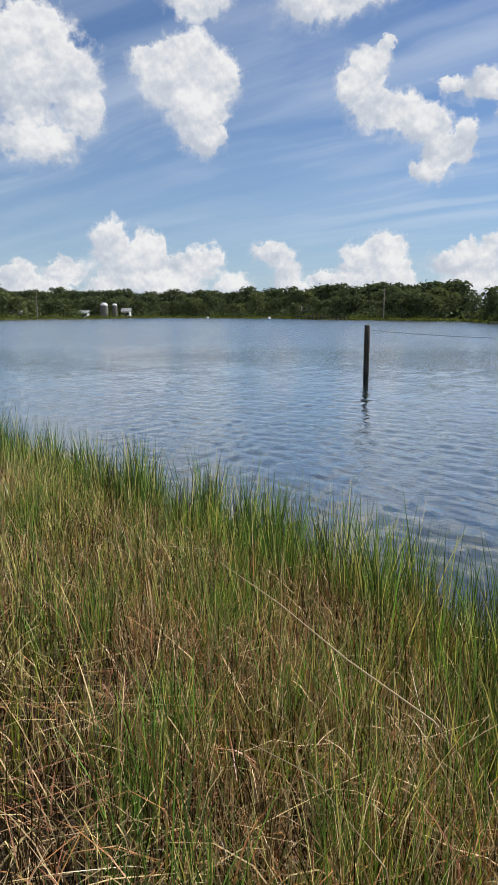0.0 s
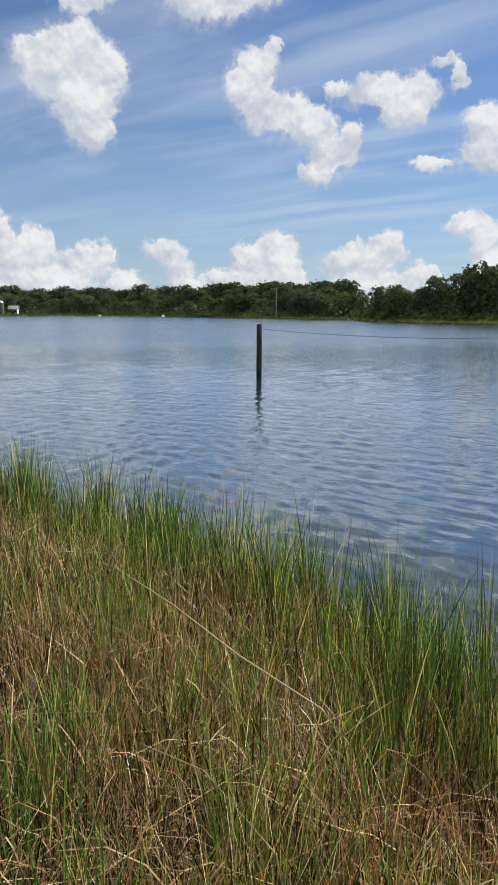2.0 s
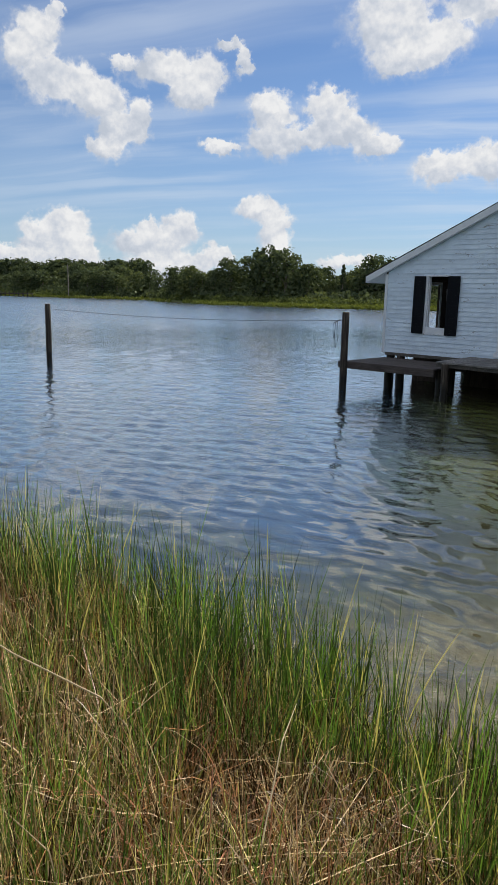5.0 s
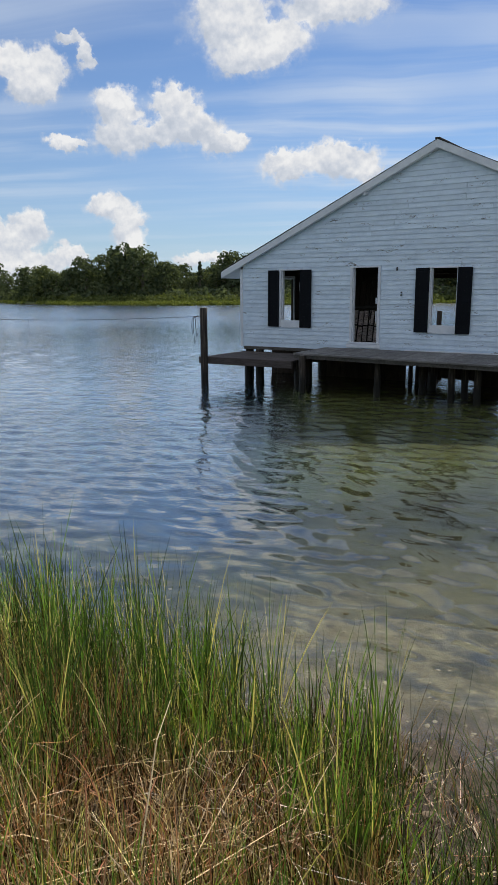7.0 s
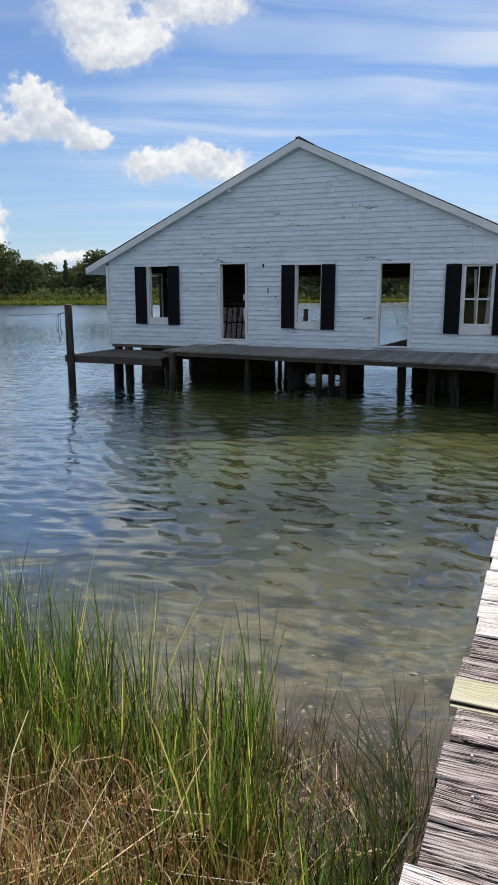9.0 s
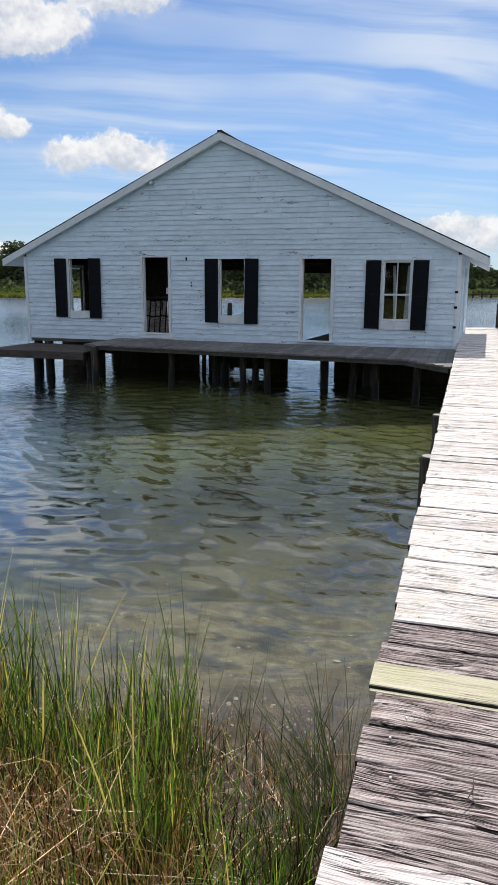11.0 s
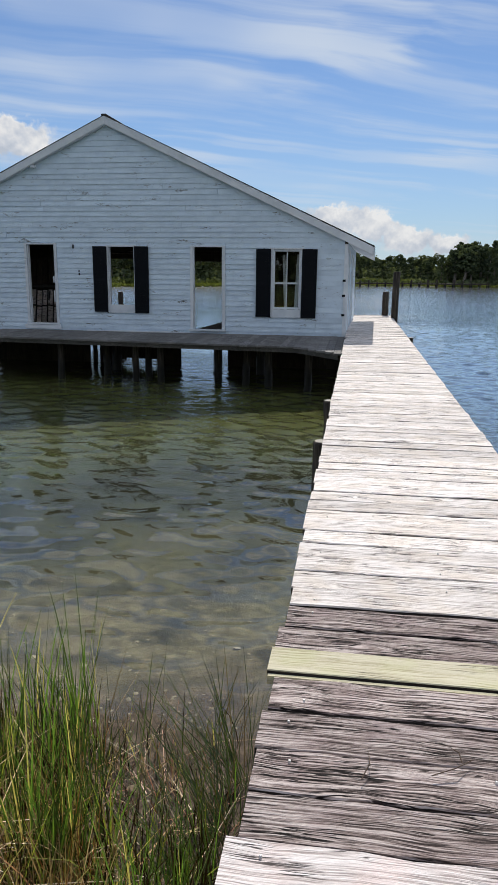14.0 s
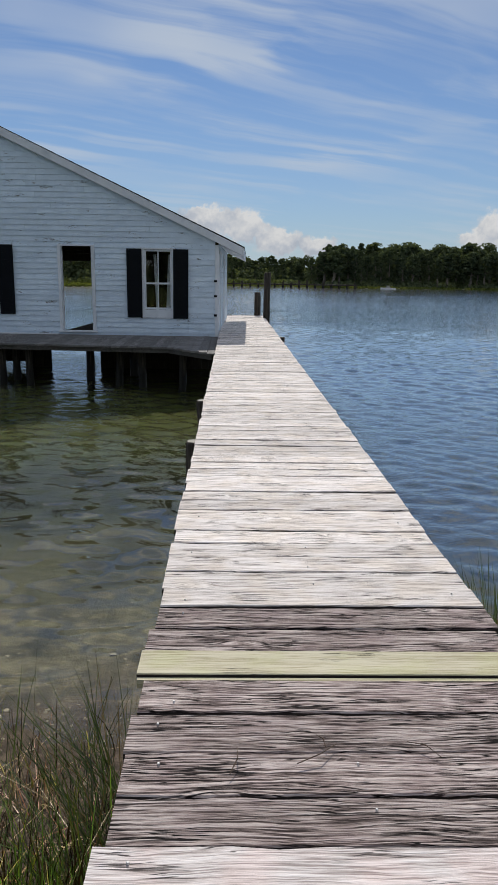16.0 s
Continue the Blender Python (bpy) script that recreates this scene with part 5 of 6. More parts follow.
def scatter(name, label, category, stretches, mat, seed, size, lift):
    """Low leafy growth along stretches of shore: bearing from, to, set back from, to, count, height."""
    r = np.random.RandomState(seed)
    pts, nor, siz = [], [], []
    for a0, a1, b0, b1, count, tall in stretches:
        for _ in range(count):
            a = r.uniform(a0, a1)
            x, y = polar(a, bay(a) + r.uniform(b0, b1))
            z0 = ground_height(x, y)
            m = 34
            d = r.normal(size=(m, 3))
            d /= np.linalg.norm(d, axis=1)[:, None]
            d[:, 2] = np.abs(d[:, 2])
            h = tall * r.uniform(0.5, 1.15)
            pts.append(np.array((x, y, z0 + lift)) + d * np.array((h * 1.1, h * 1.1, h)) * r.uniform(0.6, 1.05, (m, 1)))
            nor.append(d)
            siz.append(r.uniform(0.6, 1.3, m) * size)
    v, f = leaf_cards(np.concatenate(pts), np.concatenate(nor), np.concatenate(siz), seed)
    ob = new(name, mesh_of(name, v, f, mat))
    return tagged(ob, label, category, kind="stuff")


scatter("shore_shrubs", "pale green bushes along the far shore", "bushes", ((26, 50, 9, 17, 260, 1.3), (54, 90, 5, 14, 300, 1.5), (3, 24, 7, 12, 150, 1.2), (-4, 4, 4, 9, 90, 1.3)), SHRUB, 5, 0.26, 0.1)
scatter("undergrowth", "dark undergrowth below the far trees", "bushes", ((24, 57, 15, 32, 700, 2.3), (52, 90, 10, 44, 1500, 3.2), (2, 24, 11, 26, 380, 2.4), (-25, 4, 16, 40, 900, 3.4), (-25, 4, 4, 14, 350, 1.2), (-7, 4, 16, 36, 500, 3.4)), CROWN, 6, 0.36, 0.1)
scatter("marsh_grass", "yellow-green marsh grass on the low spit", "grass", ((22, 49, -0.5, 12, 1500, 0.42), (50, 90, 0, 7, 700, 0.5), (2, 22, 0, 8, 500, 0.45), (-24, 2, 0, 4, 400, 0.4)), MARSH, 7, 0.22, 0.0)


def silo(x, y, tall, r):
    ob = thing("silo", "round grey concrete silo with a pale domed top", "silo", pose(x, y, ground_height(x, y)), "silos")
    part("shaft", tube([(0, 0, -0.3), (0, 0, tall)], [r, r], 18), CONCRETE, ob)
    part("dome", tube([(0, 0, tall + 0.02), (0, 0, tall + r * 0.35), (0, 0, tall + r * 0.62), (0, 0, tall + r * 0.75)], [r * 1.02, r * 0.85, r * 0.5, r * 0.08], 18), BOAT_WHITE, ob, "pale metal dome")
    for i in range(6):
        part("hoop", tube([(0, 0, tall * (0.1 + 0.15 * i)), (0, 0, tall * (0.1 + 0.15 * i) + 0.12)], [r * 1.015] * 2, 18), CONCRETE, ob)


def shed(x, y, turn, long, wide, wall, ridge, label):
    """A small far building: walls with door and windows, and a pitched roof."""
    ob = thing("shed", label, "shed", pose(x, y, ground_height(x, y), 0, 0, turn))
    part("wall", box(-long / 2, long / 2, -wide / 2, wide / 2, -0.3, wall), BOAT_WHITE, ob)
    bm = bmesh.new()
    o = 0.4
    for s in (-1, 1):
        vs = [bm.verts.new(p) for p in ((-long / 2 - o, s * (wide / 2 + o), wall - 0.1), (long / 2 + o, s * (wide / 2 + o), wall - 0.1), (long / 2 + o, 0, ridge), (-long / 2 - o, 0, ridge))]
        up = [bm.verts.new(v.co + Vector((0, 0, 0.15))) for v in vs]
        bm.faces.new(vs)
        bm.faces.new(up[::-1])
        for i in range(4):
            j = (i + 1) % 4
            bm.faces.new((vs[j], vs[i], up[i], up[j]))
    bmesh.ops.recalc_face_normals(bm, faces=bm.faces)
    part("roof", bm, METAL_ROOF, ob, "white metal roof")
    for dx in (-long * 0.28, long * 0.28):
        part("window", box(dx - 0.45, dx + 0.45, -wide / 2 - 0.05, -wide / 2 + 0.02, wall * 0.4, wall * 0.8), SHUTTER, ob)
    part("door", box(-0.5, 0.5, -wide / 2 - 0.05, -wide / 2 + 0.02, 0.0, wall * 0.8), SHUTTER, ob)


def at_bearing(a, back):
    return polar(a, bay(a) + back)


x, y = at_bearing(79.15, 8)
silo(x, y, 4.1, 1.3)
x, y = at_bearing(78.35, 9)
silo(x, y, 4.1, 0.9)
x, y = at_bearing(77.45, 9)
shed(x, y, 62, 2.6, 2.4, 2.0, 3.0, "small white farm building with a metal roof")
x, y = at_bearing(80.7, 12)
shed(x, y, 60, 3.4, 2.5, 1.5, 2.2, "low pale farm building beside the silos")
x, y = at_bearing(85.6, 13)
shed(x, y, 85, 3.2, 2.6, 1.5, 2.2, "low white farm building among trees")
x, y = at_bearing(63.5, 17)
shed(x, y, 60, 2.4, 2.4, 1.9, 2.9, "small pale house among the trees by the river")
x, y = at_bearing(65.3, 19)
shed(x, y, 60, 2.8, 2.4, 1.5, 2.1, "low white-roofed house among trees")


def motor_boat(x, y, turn, long, label):
    ob = thing("motor_boat", label, "boat", pose(x, y, 0, 0, 0, turn), "moored boats")
    bm = bmesh.new()
    rows = []
    for i in range(7):
        f = i / 6
        xx = (f - 0.5) * long
        w = 0.16 * long * math.sin(math.pi * (0.22 + 0.78 * (1 - f))) ** 0.8 if f < 0.999 else 0.02
        sheer = 0.09 * long * (0.75 + 0.5 * f * f)
        rows.append([bm.verts.new(p) for p in ((xx, -w, sheer), (xx, -w * 0.75, -0.1), (xx, w * 0.75, -0.1), (xx, w, sheer))])
    for a, c in zip(rows, rows[1:]):
        for i in range(4):
            j = (i + 1) % 4
            bm.faces.new((a[i], c[i], c[j], a[j]))
    bm.faces.new(rows[0])
    bm.faces.new(rows[-1][::-1])
    bmesh.ops.recalc_face_normals(bm, faces=bm.faces)
    part("hull", bm, BOAT_WHITE, ob)
    part("cabin", box(-0.12 * long, 0.16 * long, -0.09 * long, 0.09 * long, 0.09 * long, 0.17 * long, 0.03 * long), BOAT_WHITE, ob)
    part("windscreen", box(-0.10 * long, 0.14 * long, -0.094 * long, 0.094 * long, 0.125 * long, 0.155 * long), SHUTTER, ob)
    part("canopy", box(-0.2 * long, 0.12 * long, -0.1 * long, 0.1 * long, 0.21 * long, 0.22 * long), BOAT_WHITE, ob)
    for sx in (-0.19, 0.11):
        for sy in (-0.09, 0.09):
            part("canopy_post", tube([(sx * long, sy * long, 0.08 * long), (sx * long, sy * long, 0.21 * long)], [0.03, 0.03], 5), WIRE, ob)


x, y = polar(66.4, bay(66.4) - 3)
motor_boat(x, y, 150, 3.3, "white motor boat lying at the far shore")
x, y = polar(71.2, bay(71.2) - 3)
motor_boat(x, y, 160, 2.9, "white motor boat lying at the far shore")
x, y = polar(-12.0, bay(-12) - 3.5)
motor_boat(x, y, 175, 3.2, "white motor boat moored below the pines")


def far_pier(a0, a1, off, label):
    """A distant wooden landing stage on posts, with a deck between two bearings."""
    p, q = Vector((*polar(a0, bay(a0) - off), 0)), Vector((*polar(a1, bay(a1) - off), 0))
    ob = thing("landing_stage", label, "pier", pose(*p), "far landing stages")
    way = q - p
    turn = math.atan2(way.y, way.x)
    ob.matrix_world = Matrix.Translation(p) @ Matrix.Rotation(turn, 4, "Z")
    long = way.length
    part("deck", box(0, long, -0.7, 0.7, 0.55, 0.80), PILE, ob)
    i = 0
    r = random.Random(int(a0 * 10) + 5)
    while i * 1.7 < long:
        for s in (-0.72, 0.72):
            top = 0.62 + (r.uniform(0.5, 1.1) if r.random() < 0.45 else 0.3)
            part("post", tube([(i * 1.7, s, -2.2), (i * 1.7, s, top)], [0.13, 0.12], 6), PILE, ob)
        i += 1


far_pier(-9.5, 1.6, 4.0, "long dark landing stage below the far pines")
far_pier(60.4, 64.2, 3.0, "dark landing stage at the western shore")
pole_at = polar(84.1, bay(84.1) + 3)
pole = thing("utility_pole", "thin wooden utility pole on the far shore", "pole", pose(*pole_at, ground_height(*pole_at)))
part("shaft", tube([(0, 0, -0.3), (0, 0, 8.2)], [0.14, 0.1], 7), BARK, pole)
part("crossarm", box(-0.7, 0.7, -0.06, 0.06, 7.5, 7.65), BARK, pole)
pole_at = polar(57.6, bay(57.6) + 3)
pole = thing("utility_pole", "thin wooden utility pole on the far shore", "pole", pose(*pole_at, ground_height(*pole_at)))
part("shaft", tube([(0, 0, -0.3), (0, 0, 8.0)], [0.14, 0.1], 7), BARK, pole)
part("crossarm", box(-0.7, 0.7, -0.06, 0.06, 7.3, 7.45), BARK, pole)


# ---- rushes and straw on the near bank ----
def blades(name, label, base, tall, lean, way, wide, bow, mat, seed, droop=None):
    """Tapered, bowed blades as one mesh. All arguments are arrays over the blades."""
    r = np.random.RandomState(seed)
    n = len(base)
    s = np.array((0.0, 0.28, 0.55, 0.8, 1.0))
    d = np.stack([np.cos(way), np.sin(way), np.zeros(n)], 1)
    side_a = r.uniform(0, math.tau, n)
    side = np.stack([np.cos(side_a), np.sin(side_a), np.zeros(n)], 1)
    f = s[None, :, None]
    out = (lean[:, None, None] * f + bow[:, None, None] * f ** 2.2) * tall[:, None, None]
    up = tall[:, None] * np.sqrt(np.maximum(0.02, 1 - np.minimum(0.97, (lean[:, None] + bow[:, None] * s) ** 2 * 0.8))) * s
    if droop is not None:
        up = up - droop[:, None] * tall[:, None] * s ** 3
    c = base[:, None, :] + d[:, None, :] * out
    c[:, :, 2] += up
    w = wide[:, None] * np.array((0.8, 1.0, 0.85, 0.55, 0.0))[None, :] * 0.5
    a = c - side[:, None, :] * w[:, :, None]
    b = c + side[:, None, :] * w[:, :, None]
    v = np.empty((n, 9, 3))
    v[:, 0:8:2] = a[:, :4]
    v[:, 1:8:2] = b[:, :4]
    v[:, 8] = c[:, 4]
    quad = np.array(((0, 1, 3, 2), (2, 3, 5, 4), (4, 5, 7, 6)))
    o = (np.arange(n) * 9)[:, None, None]
    q = (quad[None] + o).reshape(-1)
    t = (np.array((6, 7, 8))[None] + o[:, :, 0]).reshape(-1)
    me = bpy.data.meshes.new(name)
    me.vertices.add(n * 9)
    me.vertices.foreach_set("co", v.astype(np.float32).ravel())
    me.loops.add(len(q) + len(t))
    me.loops.foreach_set("vertex_index", np.concatenate([q, t]).astype(np.int32))
    me.polygons.add(n * 4)
    starts = np.concatenate([np.arange(n * 3) * 4, n * 12 + np.arange(n) * 3])
    me.polygons.foreach_set("loop_start", starts.astype(np.int32))
    me.update(calc_edges=True)
    me.validate()
    me.materials.append(mat)
    ob = new(name, me)
    return tagged(ob, label, "grass", kind="stuff")


rs = np.random.RandomState(77)
SHORE = np.vectorize(shoreline)
HEIGHT = np.vectorize(ground_height)


def patchy(x, y, scale, seed):
    return np.array([noise.noise((a * scale, b * scale, seed)) for a, b in zip(x, y)])


def spread(count, x0, x1, d0, d1, clump=0.0, per=14):
    """Blade feet on the bank, d metres inland from the shoreline, loose or in tufts."""
    if clump:
        m = max(1, count // per)
        # nearer the eye the stand is denser
        x = x1 - (x1 - x0) * rs.uniform(0, 1, m) ** 1.55
        d = rs.uniform(d0, d1, m)
        x, d = np.repeat(x, per), np.repeat(d, per)
        ang, rad = rs.uniform(0, math.tau, m * per), clump * np.sqrt(rs.uniform(0, 1, m * per))
        fx, fy = rad * np.cos(ang), rad * np.sin(ang)
        return x + fx, SHORE(np.clip(x, -25, 25)) - d + fy, ang
    x = x1 - (x1 - x0) * rs.uniform(0, 1, count) ** 1.55
    d = rs.uniform(d0, d1, count)
    return x, SHORE(np.clip(x, -25, 25)) - d, rs.uniform(0, math.tau, count)


def stand(name, label, count, x0, x1, d0, d1, t0, t1, lean, bow, w0, w1, mat, seed, clump=0.0, per=14, keep=None, droop=0.0, lift=0.0):
    x, y, ang = spread(count, x0, x1, d0, d1, clump, per)
    ok = ~((x > -0.50) & (x < 1.30)) & (np.hypot(x, y) > 0.75)
    if keep is not None:
        ok &= patchy(x, y, keep[0], seed) > keep[1] + rs.uniform(-0.25, 0.25, len(x))
    # a bare muddy corner beside the pier, and a thinner stand next to it
    bare = np.exp(-(((x + 0.72) / 0.55) ** 2 + ((y - 3.05) / 0.85) ** 2))
    thin = np.clip((x + 2.7) / 0.5, 0, 1) * np.clip((y - 2.0) / 0.6, 0, 1)
    ok &= rs.uniform(0, 1, len(x)) > np.maximum(np.minimum(1, bare * 1.9) * 0.97, thin * 0.5)
    # every tuft has its own height
    high = np.repeat(rs.uniform(0.50, 1.15, max(1, len(x) // per)), per) if clump else rs.uniform(0.8, 1.15, len(x))
    high = high * (1 - 0.25 * thin)
    x, y, ang, high = x[ok], y[ok], ang[ok], high[ok]
    n = len(x)
    z = HEIGHT(x, y) - 0.02
    z = z + rs.uniform(0, lift, n) if lift else z
    blades(name, label, np.stack([x, y, z], 1), rs.uniform(t0, t1, n) * high, np.abs(rs.normal(0, lean, n)), ang + rs.normal(0, 0.6, n),
           rs.uniform(w0, w1, n), np.abs(rs.normal(0, bow, n)), mat, seed, np.abs(rs.normal(0, droop, n)) if droop else None)


# tall bright rushes along the water, thinner and drier stands behind
stand("green_rushes", "tall bright green rushes in tufts at the water's edge", 16500, -16, -1.0, -0.30, 1.2, 0.50, 1.12, 0.11, 0.10, 0.0045, 0.010, GREEN, 31, 0.055, 26, (1.6, 0.05))
stand("green_rushes", "tall green rushes mixed with dead stems on the bank", 31000, -16, -0.5, 0.3, 3.6, 0.36, 0.80, 0.11, 0.14, 0.0038, 0.007, GREEN, 32, 0.06, 20, (1.2, 0.0))
stand("olive_rushes", "thin olive rushes covering the bank", 25000, -16, -0.5, 0.0, 4.2, 0.22, 0.62, 0.20, 0.28, 0.004, 0.0075, OLIVE, 33, 0.12, 11, (1.3, -0.12))
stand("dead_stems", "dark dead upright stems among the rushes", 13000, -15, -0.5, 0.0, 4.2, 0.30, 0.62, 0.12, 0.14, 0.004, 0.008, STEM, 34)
stand("dead_straw", "bent pale dead straw among the rushes", 7000, -15, -0.7, 0.3, 4.4, 0.24, 0.54, 0.40, 0.80, 0.0035, 0.007, STRAW, 35, droop=0.40, lift=0.16, keep=(1.2, -0.10))
stand("straw_thatch", "reddish-brown mat of fallen straw on the bank", 11500, -9, -1.3, 1.1, 4.5, 0.14, 0.40, 0.98, 0.25, 0.0035, 0.0075, THATCH, 36, lift=0.34, keep=(1.1, 0.12))
stand("straw_stalks", "upright broken straw stalks among the rushes", 8500, -6.5, -0.9, 0.1, 3.2, 0.24, 0.62, 0.18, 0.16, 0.0035, 0.0065, STRAW, 38, 0.11, 12)
stand("bent_straw", "crisp pale straw bent over and broken on the bank", 8500, -8.5, -1.4, 0.9, 4.3, 0.24, 0.55, 0.50, 1.15, 0.0035, 0.007, STRAW, 40, droop=0.60, lift=0.32, keep=(1.5, 0.05))
stand("straw_stalks", "golden broken stalks between the rushes near the pier", 3000, -4.5, -1.0, 0.5, 2.8, 0.30, 0.66, 0.22, 0.20, 0.0035, 0.0065, STRAW, 48, 0.10, 9)
stand("reddish_stalks", "reddish dead stalks leaning between the rushes near the pier", 2600, -4.5, -1.0, 0.7, 3.0, 0.26, 0.58, 0.30, 0.50, 0.0035, 0.0065, THATCH, 49, droop=0.2)
# low dark layer that puts shade between the blades
stand("dark_litter", "low dark stems added between the rushes to shade the gaps", 15000, -14, -0.5, 0.05, 4.4, 0.12, 0.32, 0.4, 0.3, 0.006, 0.012, STEM, 39)
stand("olive_rushes", "thin olive rushes on the bank beyond the pier", 5000, 9.5, 1.35, 0.3, 5.0, 0.22, 0.60, 0.14, 0.24, 0.004, 0.008, OLIVE, 51, 0.16, 9)
stand("dead_straw", "bent pale dead straw on the bank beyond the pier", 4000, 9.5, 1.35, 0.4, 5.0, 0.25, 0.50, 0.36, 0.75, 0.005, 0.011, STRAW, 52, droop=0.35)
stand("olive_rushes", "thin olive rushes on the bank behind the pier", 7000, -9.0, 0.0, 4.2, 9.0, 0.22, 0.60, 0.14, 0.24, 0.004, 0.008, OLIVE, 53, 0.16, 9)
stand("broad_dead_leaves", "broad pale dead leaves, folded over", 1500, -13, -0.5, 0.4, 4.4, 0.40, 0.66, 0.45, 0.9, 0.007, 0.012, STRAW, 37, droop=0.6)


def tuft(name, label, spots, per, t0, t1, lean, mat, seed, w=(0.004, 0.007), bow=0.10, toward=None):
    bx, by, an = [], [], []
    for x, y, rad in spots:
        a = rs.uniform(0, math.tau, per)
        r = rad * np.sqrt(rs.uniform(0, 1, per))
        bx.append(x + r * np.cos(a))
        by.append(y + r * np.sin(a))
        an.append(a if toward is None else rs.normal(toward, 0.55, per))
    x, y, a = np.concatenate(bx), np.concatenate(by), np.concatenate(an)
    n = len(x)
    blades(name, label, np.stack([x, y, HEIGHT(x, y) - 0.02], 1), rs.uniform(t0, t1, n), np.abs(rs.normal(lean, lean * 0.5, n)), a + rs.normal(0, 0.4, n),
           rs.uniform(*w, n), np.abs(rs.normal(0, bow, n)), mat, seed)


tuft("dark_reeds", "sparse dark green reeds leaning out from under the pier", ((-0.52, 2.15, 0.09), (-0.50, 2.42, 0.08), (-0.54, 2.72, 0.08), (-0.52, 3.02, 0.08)), 44, 0.34, 0.80, 0.46, REED, 41, (0.004, 0.0065), 0.12, radians(150))
tuft("dark_reeds", "few dark reeds standing on the mud beside the pier", ((-0.95, 2.75, 0.25), (-1.15, 3.2, 0.2), (-0.85, 3.3, 0.25), (-1.35, 2.9, 0.2)), 16, 0.34, 0.72, 0.32, REED, 47, (0.0035, 0.006))
tuft("mud_litter", "brown stalks and litter lying on the mud", tuple((-0.6 - 0.11 * i, 2.45 + 0.33 * math.sin(2.3 * i) + 0.09 * i, 0.26) for i in range(8)), 48, 0.10, 0.36, 1.25, THATCH, 45, (0.003, 0.006), 0.05)
tuft("mud_litter", "dark rotten stalks lying on the mud", tuple((-0.6 - 0.1 * i, 2.45 + 0.35 * math.sin(1.7 * i) + 0.11 * i, 0.24) for i in range(8)), 34, 0.10, 0.34, 1.25, STEM, 46, (0.0035, 0.007), 0.05)
tuft("dark_reeds", "tuft of dark reeds beyond the pier's edge", ((1.66, 4.35, 0.14), (1.95, 4.65, 0.16), (1.55, 3.8, 0.1)), 60, 0.65, 1.0, 0.30, REED, 42, (0.005, 0.008))
tuft("edge_rushes", "tufts of bright rushes standing in the shallows", tuple((-1.5 - 0.62 * i + 0.2 * math.sin(5 * i), shoreline(-1.5 - 0.62 * i) + 0.12 + 0.13 * math.sin(3.3 * i), 0.09) for i in range(15)), 22, 0.55, 0.95, 0.13, GREEN, 43, (0.005, 0.009))
tuft("straw_tussock", "pale bleached straw tussock on the bank", ((-9.0, 0.05, 0.4), (-9.7, 0.1, 0.35), (-8.3, -0.25, 0.4)), 420, 0.5, 0.9, 0.5, STRAW, 44, (0.004, 0.008), 0.9)


def weed_clump(x, y, wide, seed):
    """A dark tangle of water weed that just breaks the surface."""
    r = np.random.RandomState(seed)
    n = 240
    a, d = r.uniform(0, math.tau, n), np.sqrt(r.uniform(0, 1, n))
    base = np.stack([x + wide * d * np.cos(a), y + wide * 0.55 * d * np.sin(a), 0.002 - 0.03 * d + r.uniform(-0.014, 0.004, n)], 1)
    blades("water_weed", "dark tangle of weed breaking the water's surface", base, r.uniform(0.05, 0.16, n), r.uniform(0.95, 1.0, n), r.uniform(0, math.tau, n), r.uniform(0.004, 0.010, n), r.uniform(0, 0.05, n), WEED, seed, r.uniform(0.15, 0.4, n))


for i, (x, y, wide) in enumerate(((-2.90, 8.04, 0.36), (-1.80, 7.54, 0.20), (-2.35, 7.75, 0.25))):
    weed_clump(x, y, wide, 600 + i)
reed = part("dead_reed", tube([(-4.55, 1.15, 1.02), (-3.75, 1.22, 1.03), (-3.15, 1.31, 0.96), (-2.72, 1.52, 0.82), (-2.60, 1.58, 0.70), (-2.55, 1.60, 0.55)], [0.002, 0.0035, 0.0045, 0.005, 0.005, 0.005], 5), plain("dry_reed_stalk", (0.42, 0.33, 0.19), 0.7, 0.3, 30))
tagged(reed, "long dry reed stalk slanting through the rushes", "reed")
for i, (x, y, a, tall) in enumerate(((-5.6, 0.35, 20, 0.8), (-5.3, 0.5, 70, 0.7), (-2.0, 0.9, 200, 0.7), (-1.6, 1.4, 120, 0.75), (-1.35, 1.9, 300, 0.6))):
    z0 = ground_height(x, y)
    dx, dy = math.cos(radians(a)), math.sin(radians(a))
    r = part("dead_reed", tube([(x, y, z0), (x + dx * 0.1, y + dy * 0.1, z0 + tall * 0.55), (x + dx * 0.45, y + dy * 0.45, z0 + tall * 0.8), (x + dx * 0.8, y + dy * 0.8, z0 + tall * 0.75)], [0.004, 0.004, 0.003, 0.002], 5), reed.data.materials[0])
    tagged(r, "broken dry reed stalk among the rushes", "reed", "broken reeds")

# stones and shells in the shallows
bm = bmesh.new()
g = random.Random(14)
for i in range(560):
    x = g.uniform(-4.5, -0.2)
    y = shoreline(x) + g.uniform(-0.6, 2.6) * g.random()
    r = g.uniform(0.005, 0.014) if i < 480 else g.uniform(0.014, 0.024)
    m = Matrix.Translation((x, y, ground_height(x, y) + r * 0.10)) @ Euler((g.uniform(-0.4, 0.4), g.uniform(-0.4, 0.4), g.uniform(0, 6))).to_matrix().to_4x4() @ Matrix.Diagonal((r * g.uniform(0.9, 1.7), r, r * g.uniform(0.22, 0.4), 1))
    bmesh.ops.create_icosphere(bm, subdivisions=1, radius=1.0, matrix=m)
stones = part("shells_and_pebbles", bm, ROCK)
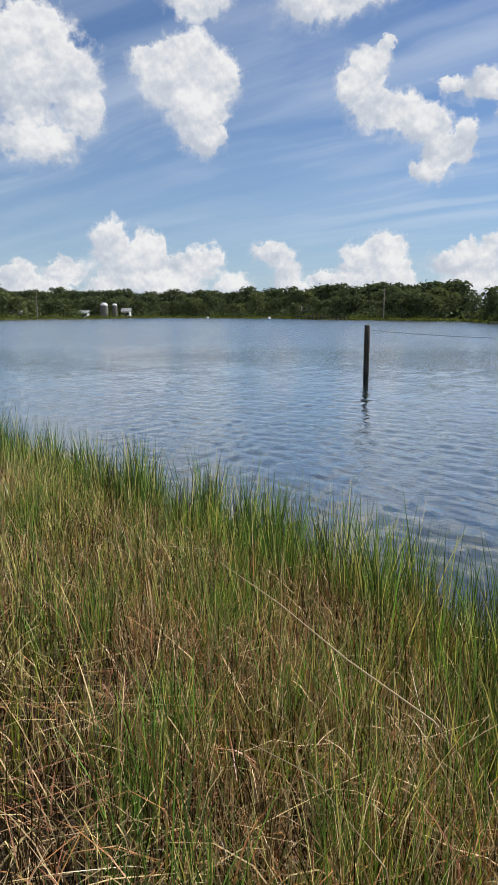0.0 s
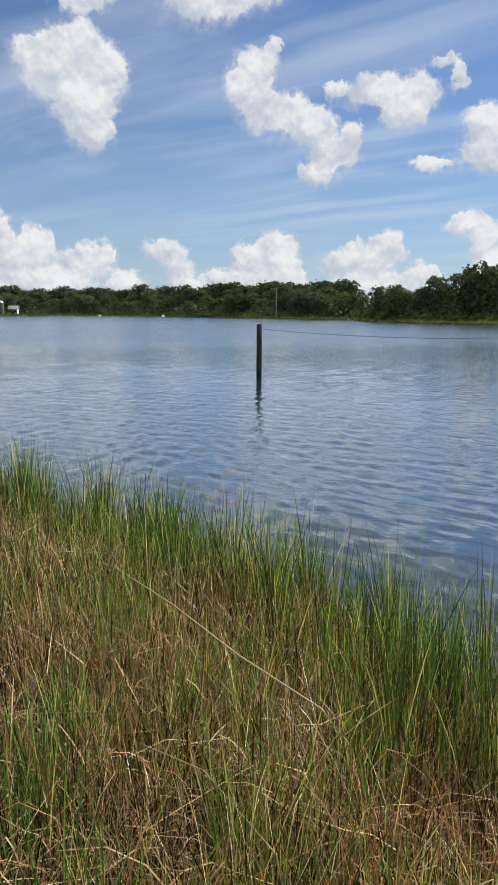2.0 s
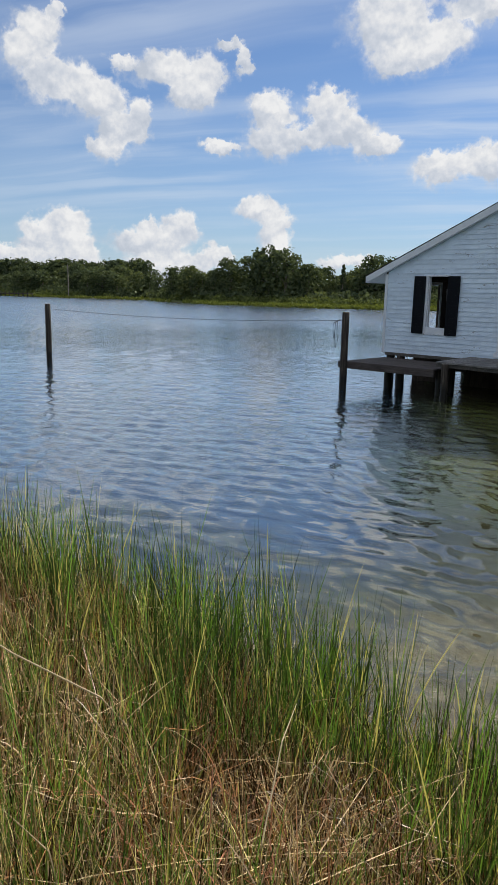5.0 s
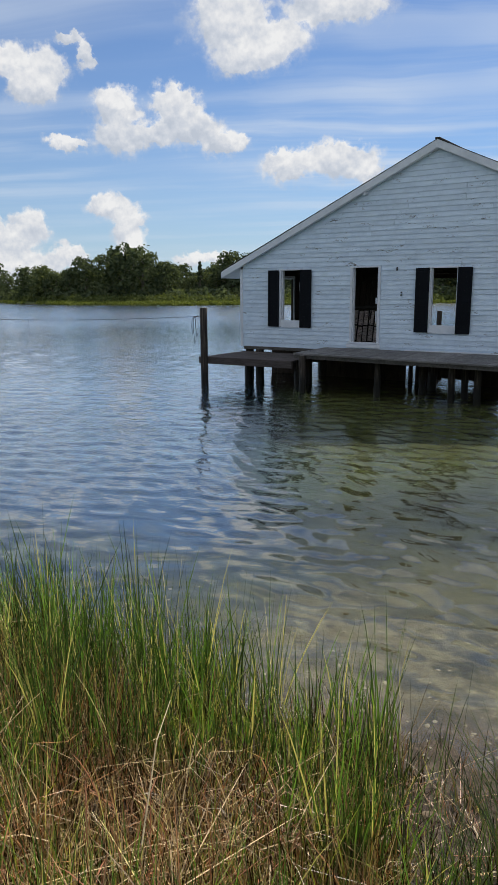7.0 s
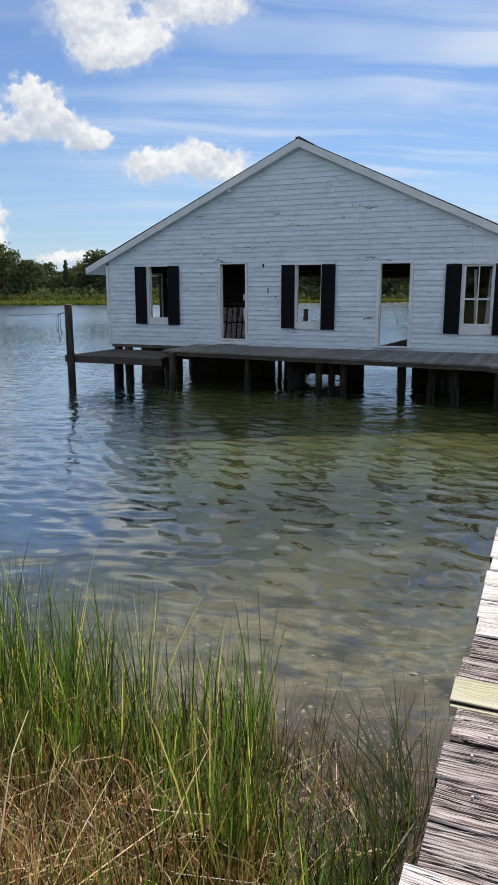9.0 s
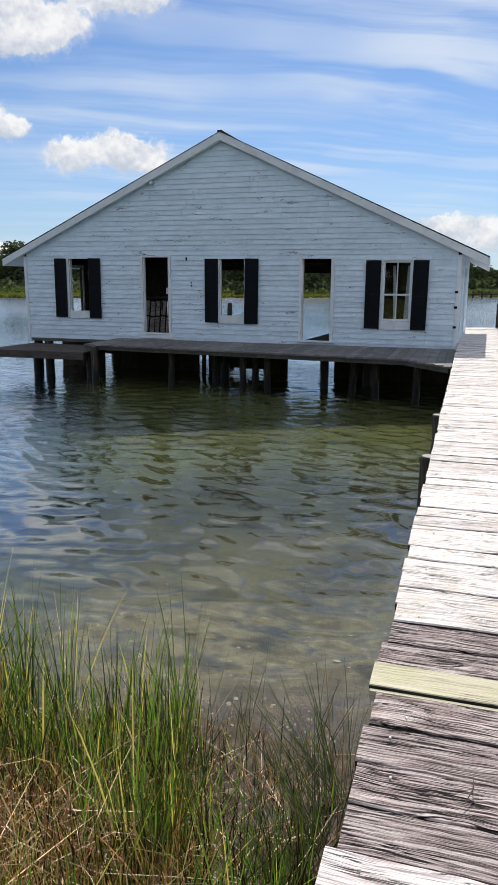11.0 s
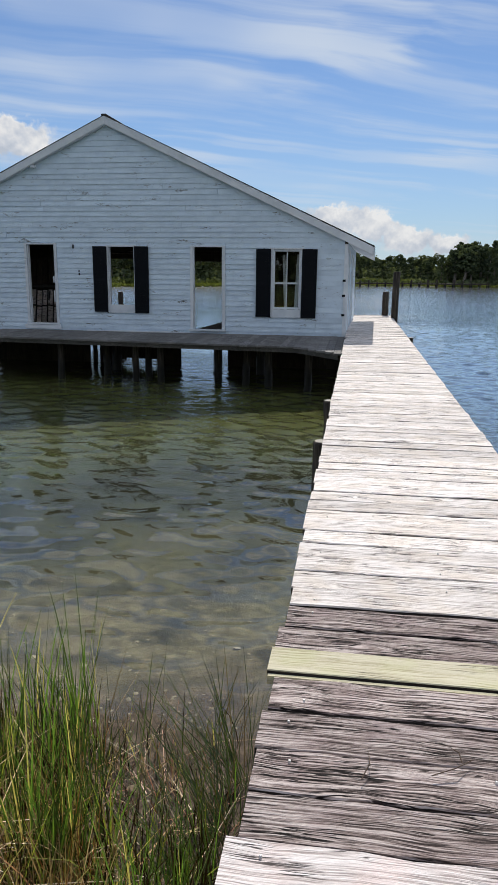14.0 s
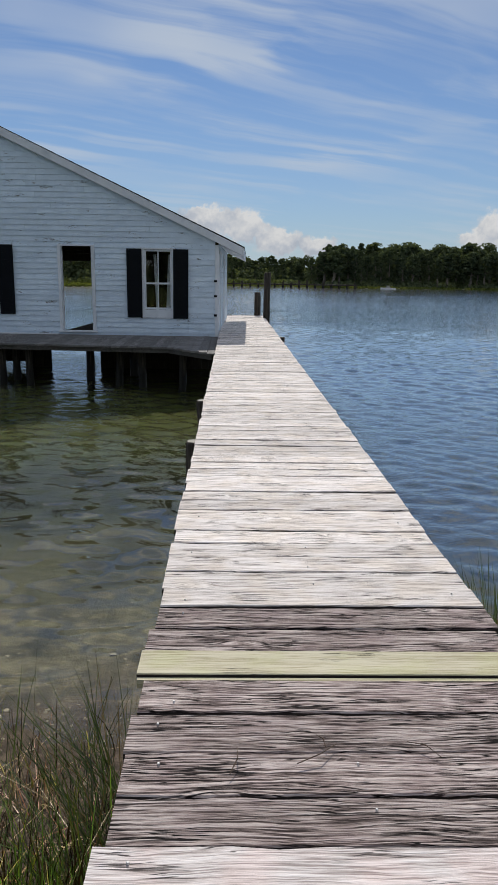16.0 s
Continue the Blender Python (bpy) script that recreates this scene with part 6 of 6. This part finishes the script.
tagged(stones, "pale shells and pebbles on the sandy shallows", "pebbles", kind="stuff")

g = random.Random(15)
for i in range(9):
    x, y = -0.62 - 0.75 * g.random(), 2.25 + 0.75 * g.random()
    r = g.uniform(0.022, 0.046)
    bm = bmesh.new()
    bmesh.ops.create_icosphere(bm, subdivisions=2, radius=1.0)
    for v in bm.verts:
        v.co *= 1 + 0.28 * noise.noise(v.co * 1.3 + Vector((i * 5, 0, 0)))
    bmesh.ops.transform(bm, matrix=pose(0, 0, 0, 0, 0, g.uniform(0, 360)) @ Matrix.Diagonal((r * 1.3, r, r * 0.36, 1)), verts=bm.verts)
    st = part("flat_stone", bm, FLAT_STONE)
    st.matrix_world = Matrix.Translation((x, y, ground_height(x, y) + r * 0.16))
    tagged(st, "flat tan stone half sunk in the dark mud", "stone", "stones on the mud")

# ---- pier planks, nails and litter ----
rng = random.Random(12)
LIGHT_SET = [plank_mesh(200 + i, PIER_HALF + 0.002 * (i % 3), 0.188 + 0.0016 * (i % 6), 0.040, 0.005, 11) for i in range(12)]
DARK_SET = [plank_mesh(300 + i, PIER_HALF, 0.191, 0.042, 0.0042, 21) for i in range(7)]
NEW_SET = [plank_mesh(400, PIER_HALF, 0.186, 0.038, 0.0006), plank_mesh(401, PIER_HALF, 0.15, 0.034, 0.0012)]
NEAR_SET = [plank_mesh(420 + i, PIER_HALF, 0.192, 0.040, 0.0035, 13) for i in range(3)]
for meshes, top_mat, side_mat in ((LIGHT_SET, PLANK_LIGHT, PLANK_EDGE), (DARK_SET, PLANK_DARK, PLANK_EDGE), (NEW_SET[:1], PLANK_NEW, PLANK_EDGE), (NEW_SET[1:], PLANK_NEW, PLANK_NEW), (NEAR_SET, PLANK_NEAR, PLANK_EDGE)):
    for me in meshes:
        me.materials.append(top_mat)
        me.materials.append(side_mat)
nail_bm = tube([(0, 0, -0.004), (0, 0, 0.002), (0, 0, 0.003)], [0.0042, 0.0042, 0.003], 8)
nail_me = bpy.data.meshes.new("nail_head")
nail_bm.to_mesh(nail_me)
nail_bm.free()
nail_me.materials.append(NAIL)
for i, (y0, y1) in enumerate(zip(JOINTS, JOINTS[1:])):
    label = ""
    if y1 - y0 < 0.05:
        me, label, dx, dz, turn = NEW_SET[1], "narrow yellowish strip beside the new plank", -0.022, -0.004, 0.0
    elif abs(y0 - 2.422) < 0.01:
        me, label, dx, dz, turn = NEW_SET[0], "new yellowish plank", -0.025, 0.006, 0.0
    elif y1 < 1.61:
        me, dx, dz, turn = NEAR_SET[i % 3], -0.035, 0.004, rng.uniform(-0.2, 0.2)
    elif y1 < 3.01:
        me, label, dx, dz, turn = DARK_SET[i % 7], "rough dark grey plank with open grain", rng.uniform(-0.014, 0.014), rng.uniform(-0.004, 0.002), rng.uniform(-0.3, 0.3)
    else:
        me, dx, dz, turn = LIGHT_SET[rng.randrange(12)], rng.uniform(-0.005, 0.005), rng.uniform(-0.005, 0.005), rng.uniform(-0.25, 0.25)
    ob = new("plank", me)
    ob.parent = pier
    flip = rng.choice((0, 180))
    ob.matrix_local = pose(dx, (y0 + y1) / 2, dz, rng.uniform(-0.5, 0.5), rng.uniform(-0.15, 0.15), turn + flip) @ Matrix.Diagonal((1, (y1 - y0) / 0.198, 1, 1))
    if label:
        tagged(ob, label)
    if 1.2 < y0 < 4.5 and "yellow" not in label:
        for xx in (-0.62, 0.0, 0.62):
            for yy in (0.28, 0.72):
                if rng.random() < 0.3:
                    nl = new("nail_head", nail_me)
                    nl.parent = ob
                    nl.matrix_local = pose(xx + rng.uniform(-0.02, 0.02), (yy - 0.5) * 0.18, 0.003)
TWIG = plain("dry_twig", (0.09, 0.06, 0.04), 0.9, 0.3, 40)
for x, y, a, long in ((0.02, 1.93, 80, 0.13), (0.28, 1.96, 35, 0.16), (0.62, 1.98, 140, 0.12), (0.30, 2.02, 110, 0.07)):
    dx, dy = math.cos(radians(a)) * long / 2, math.sin(radians(a)) * long / 2
    t = part("twig", tube([(x - dx, y - dy, 1.112), (x + dy * 0.2, y - dx * 0.2, 1.122), (x + dx, y + dy, 1.113)], [0.0018, 0.002, 0.0012], 5), TWIG)
    tagged(t, "small dry twig lying on the planks", "twig", "twigs on the pier")
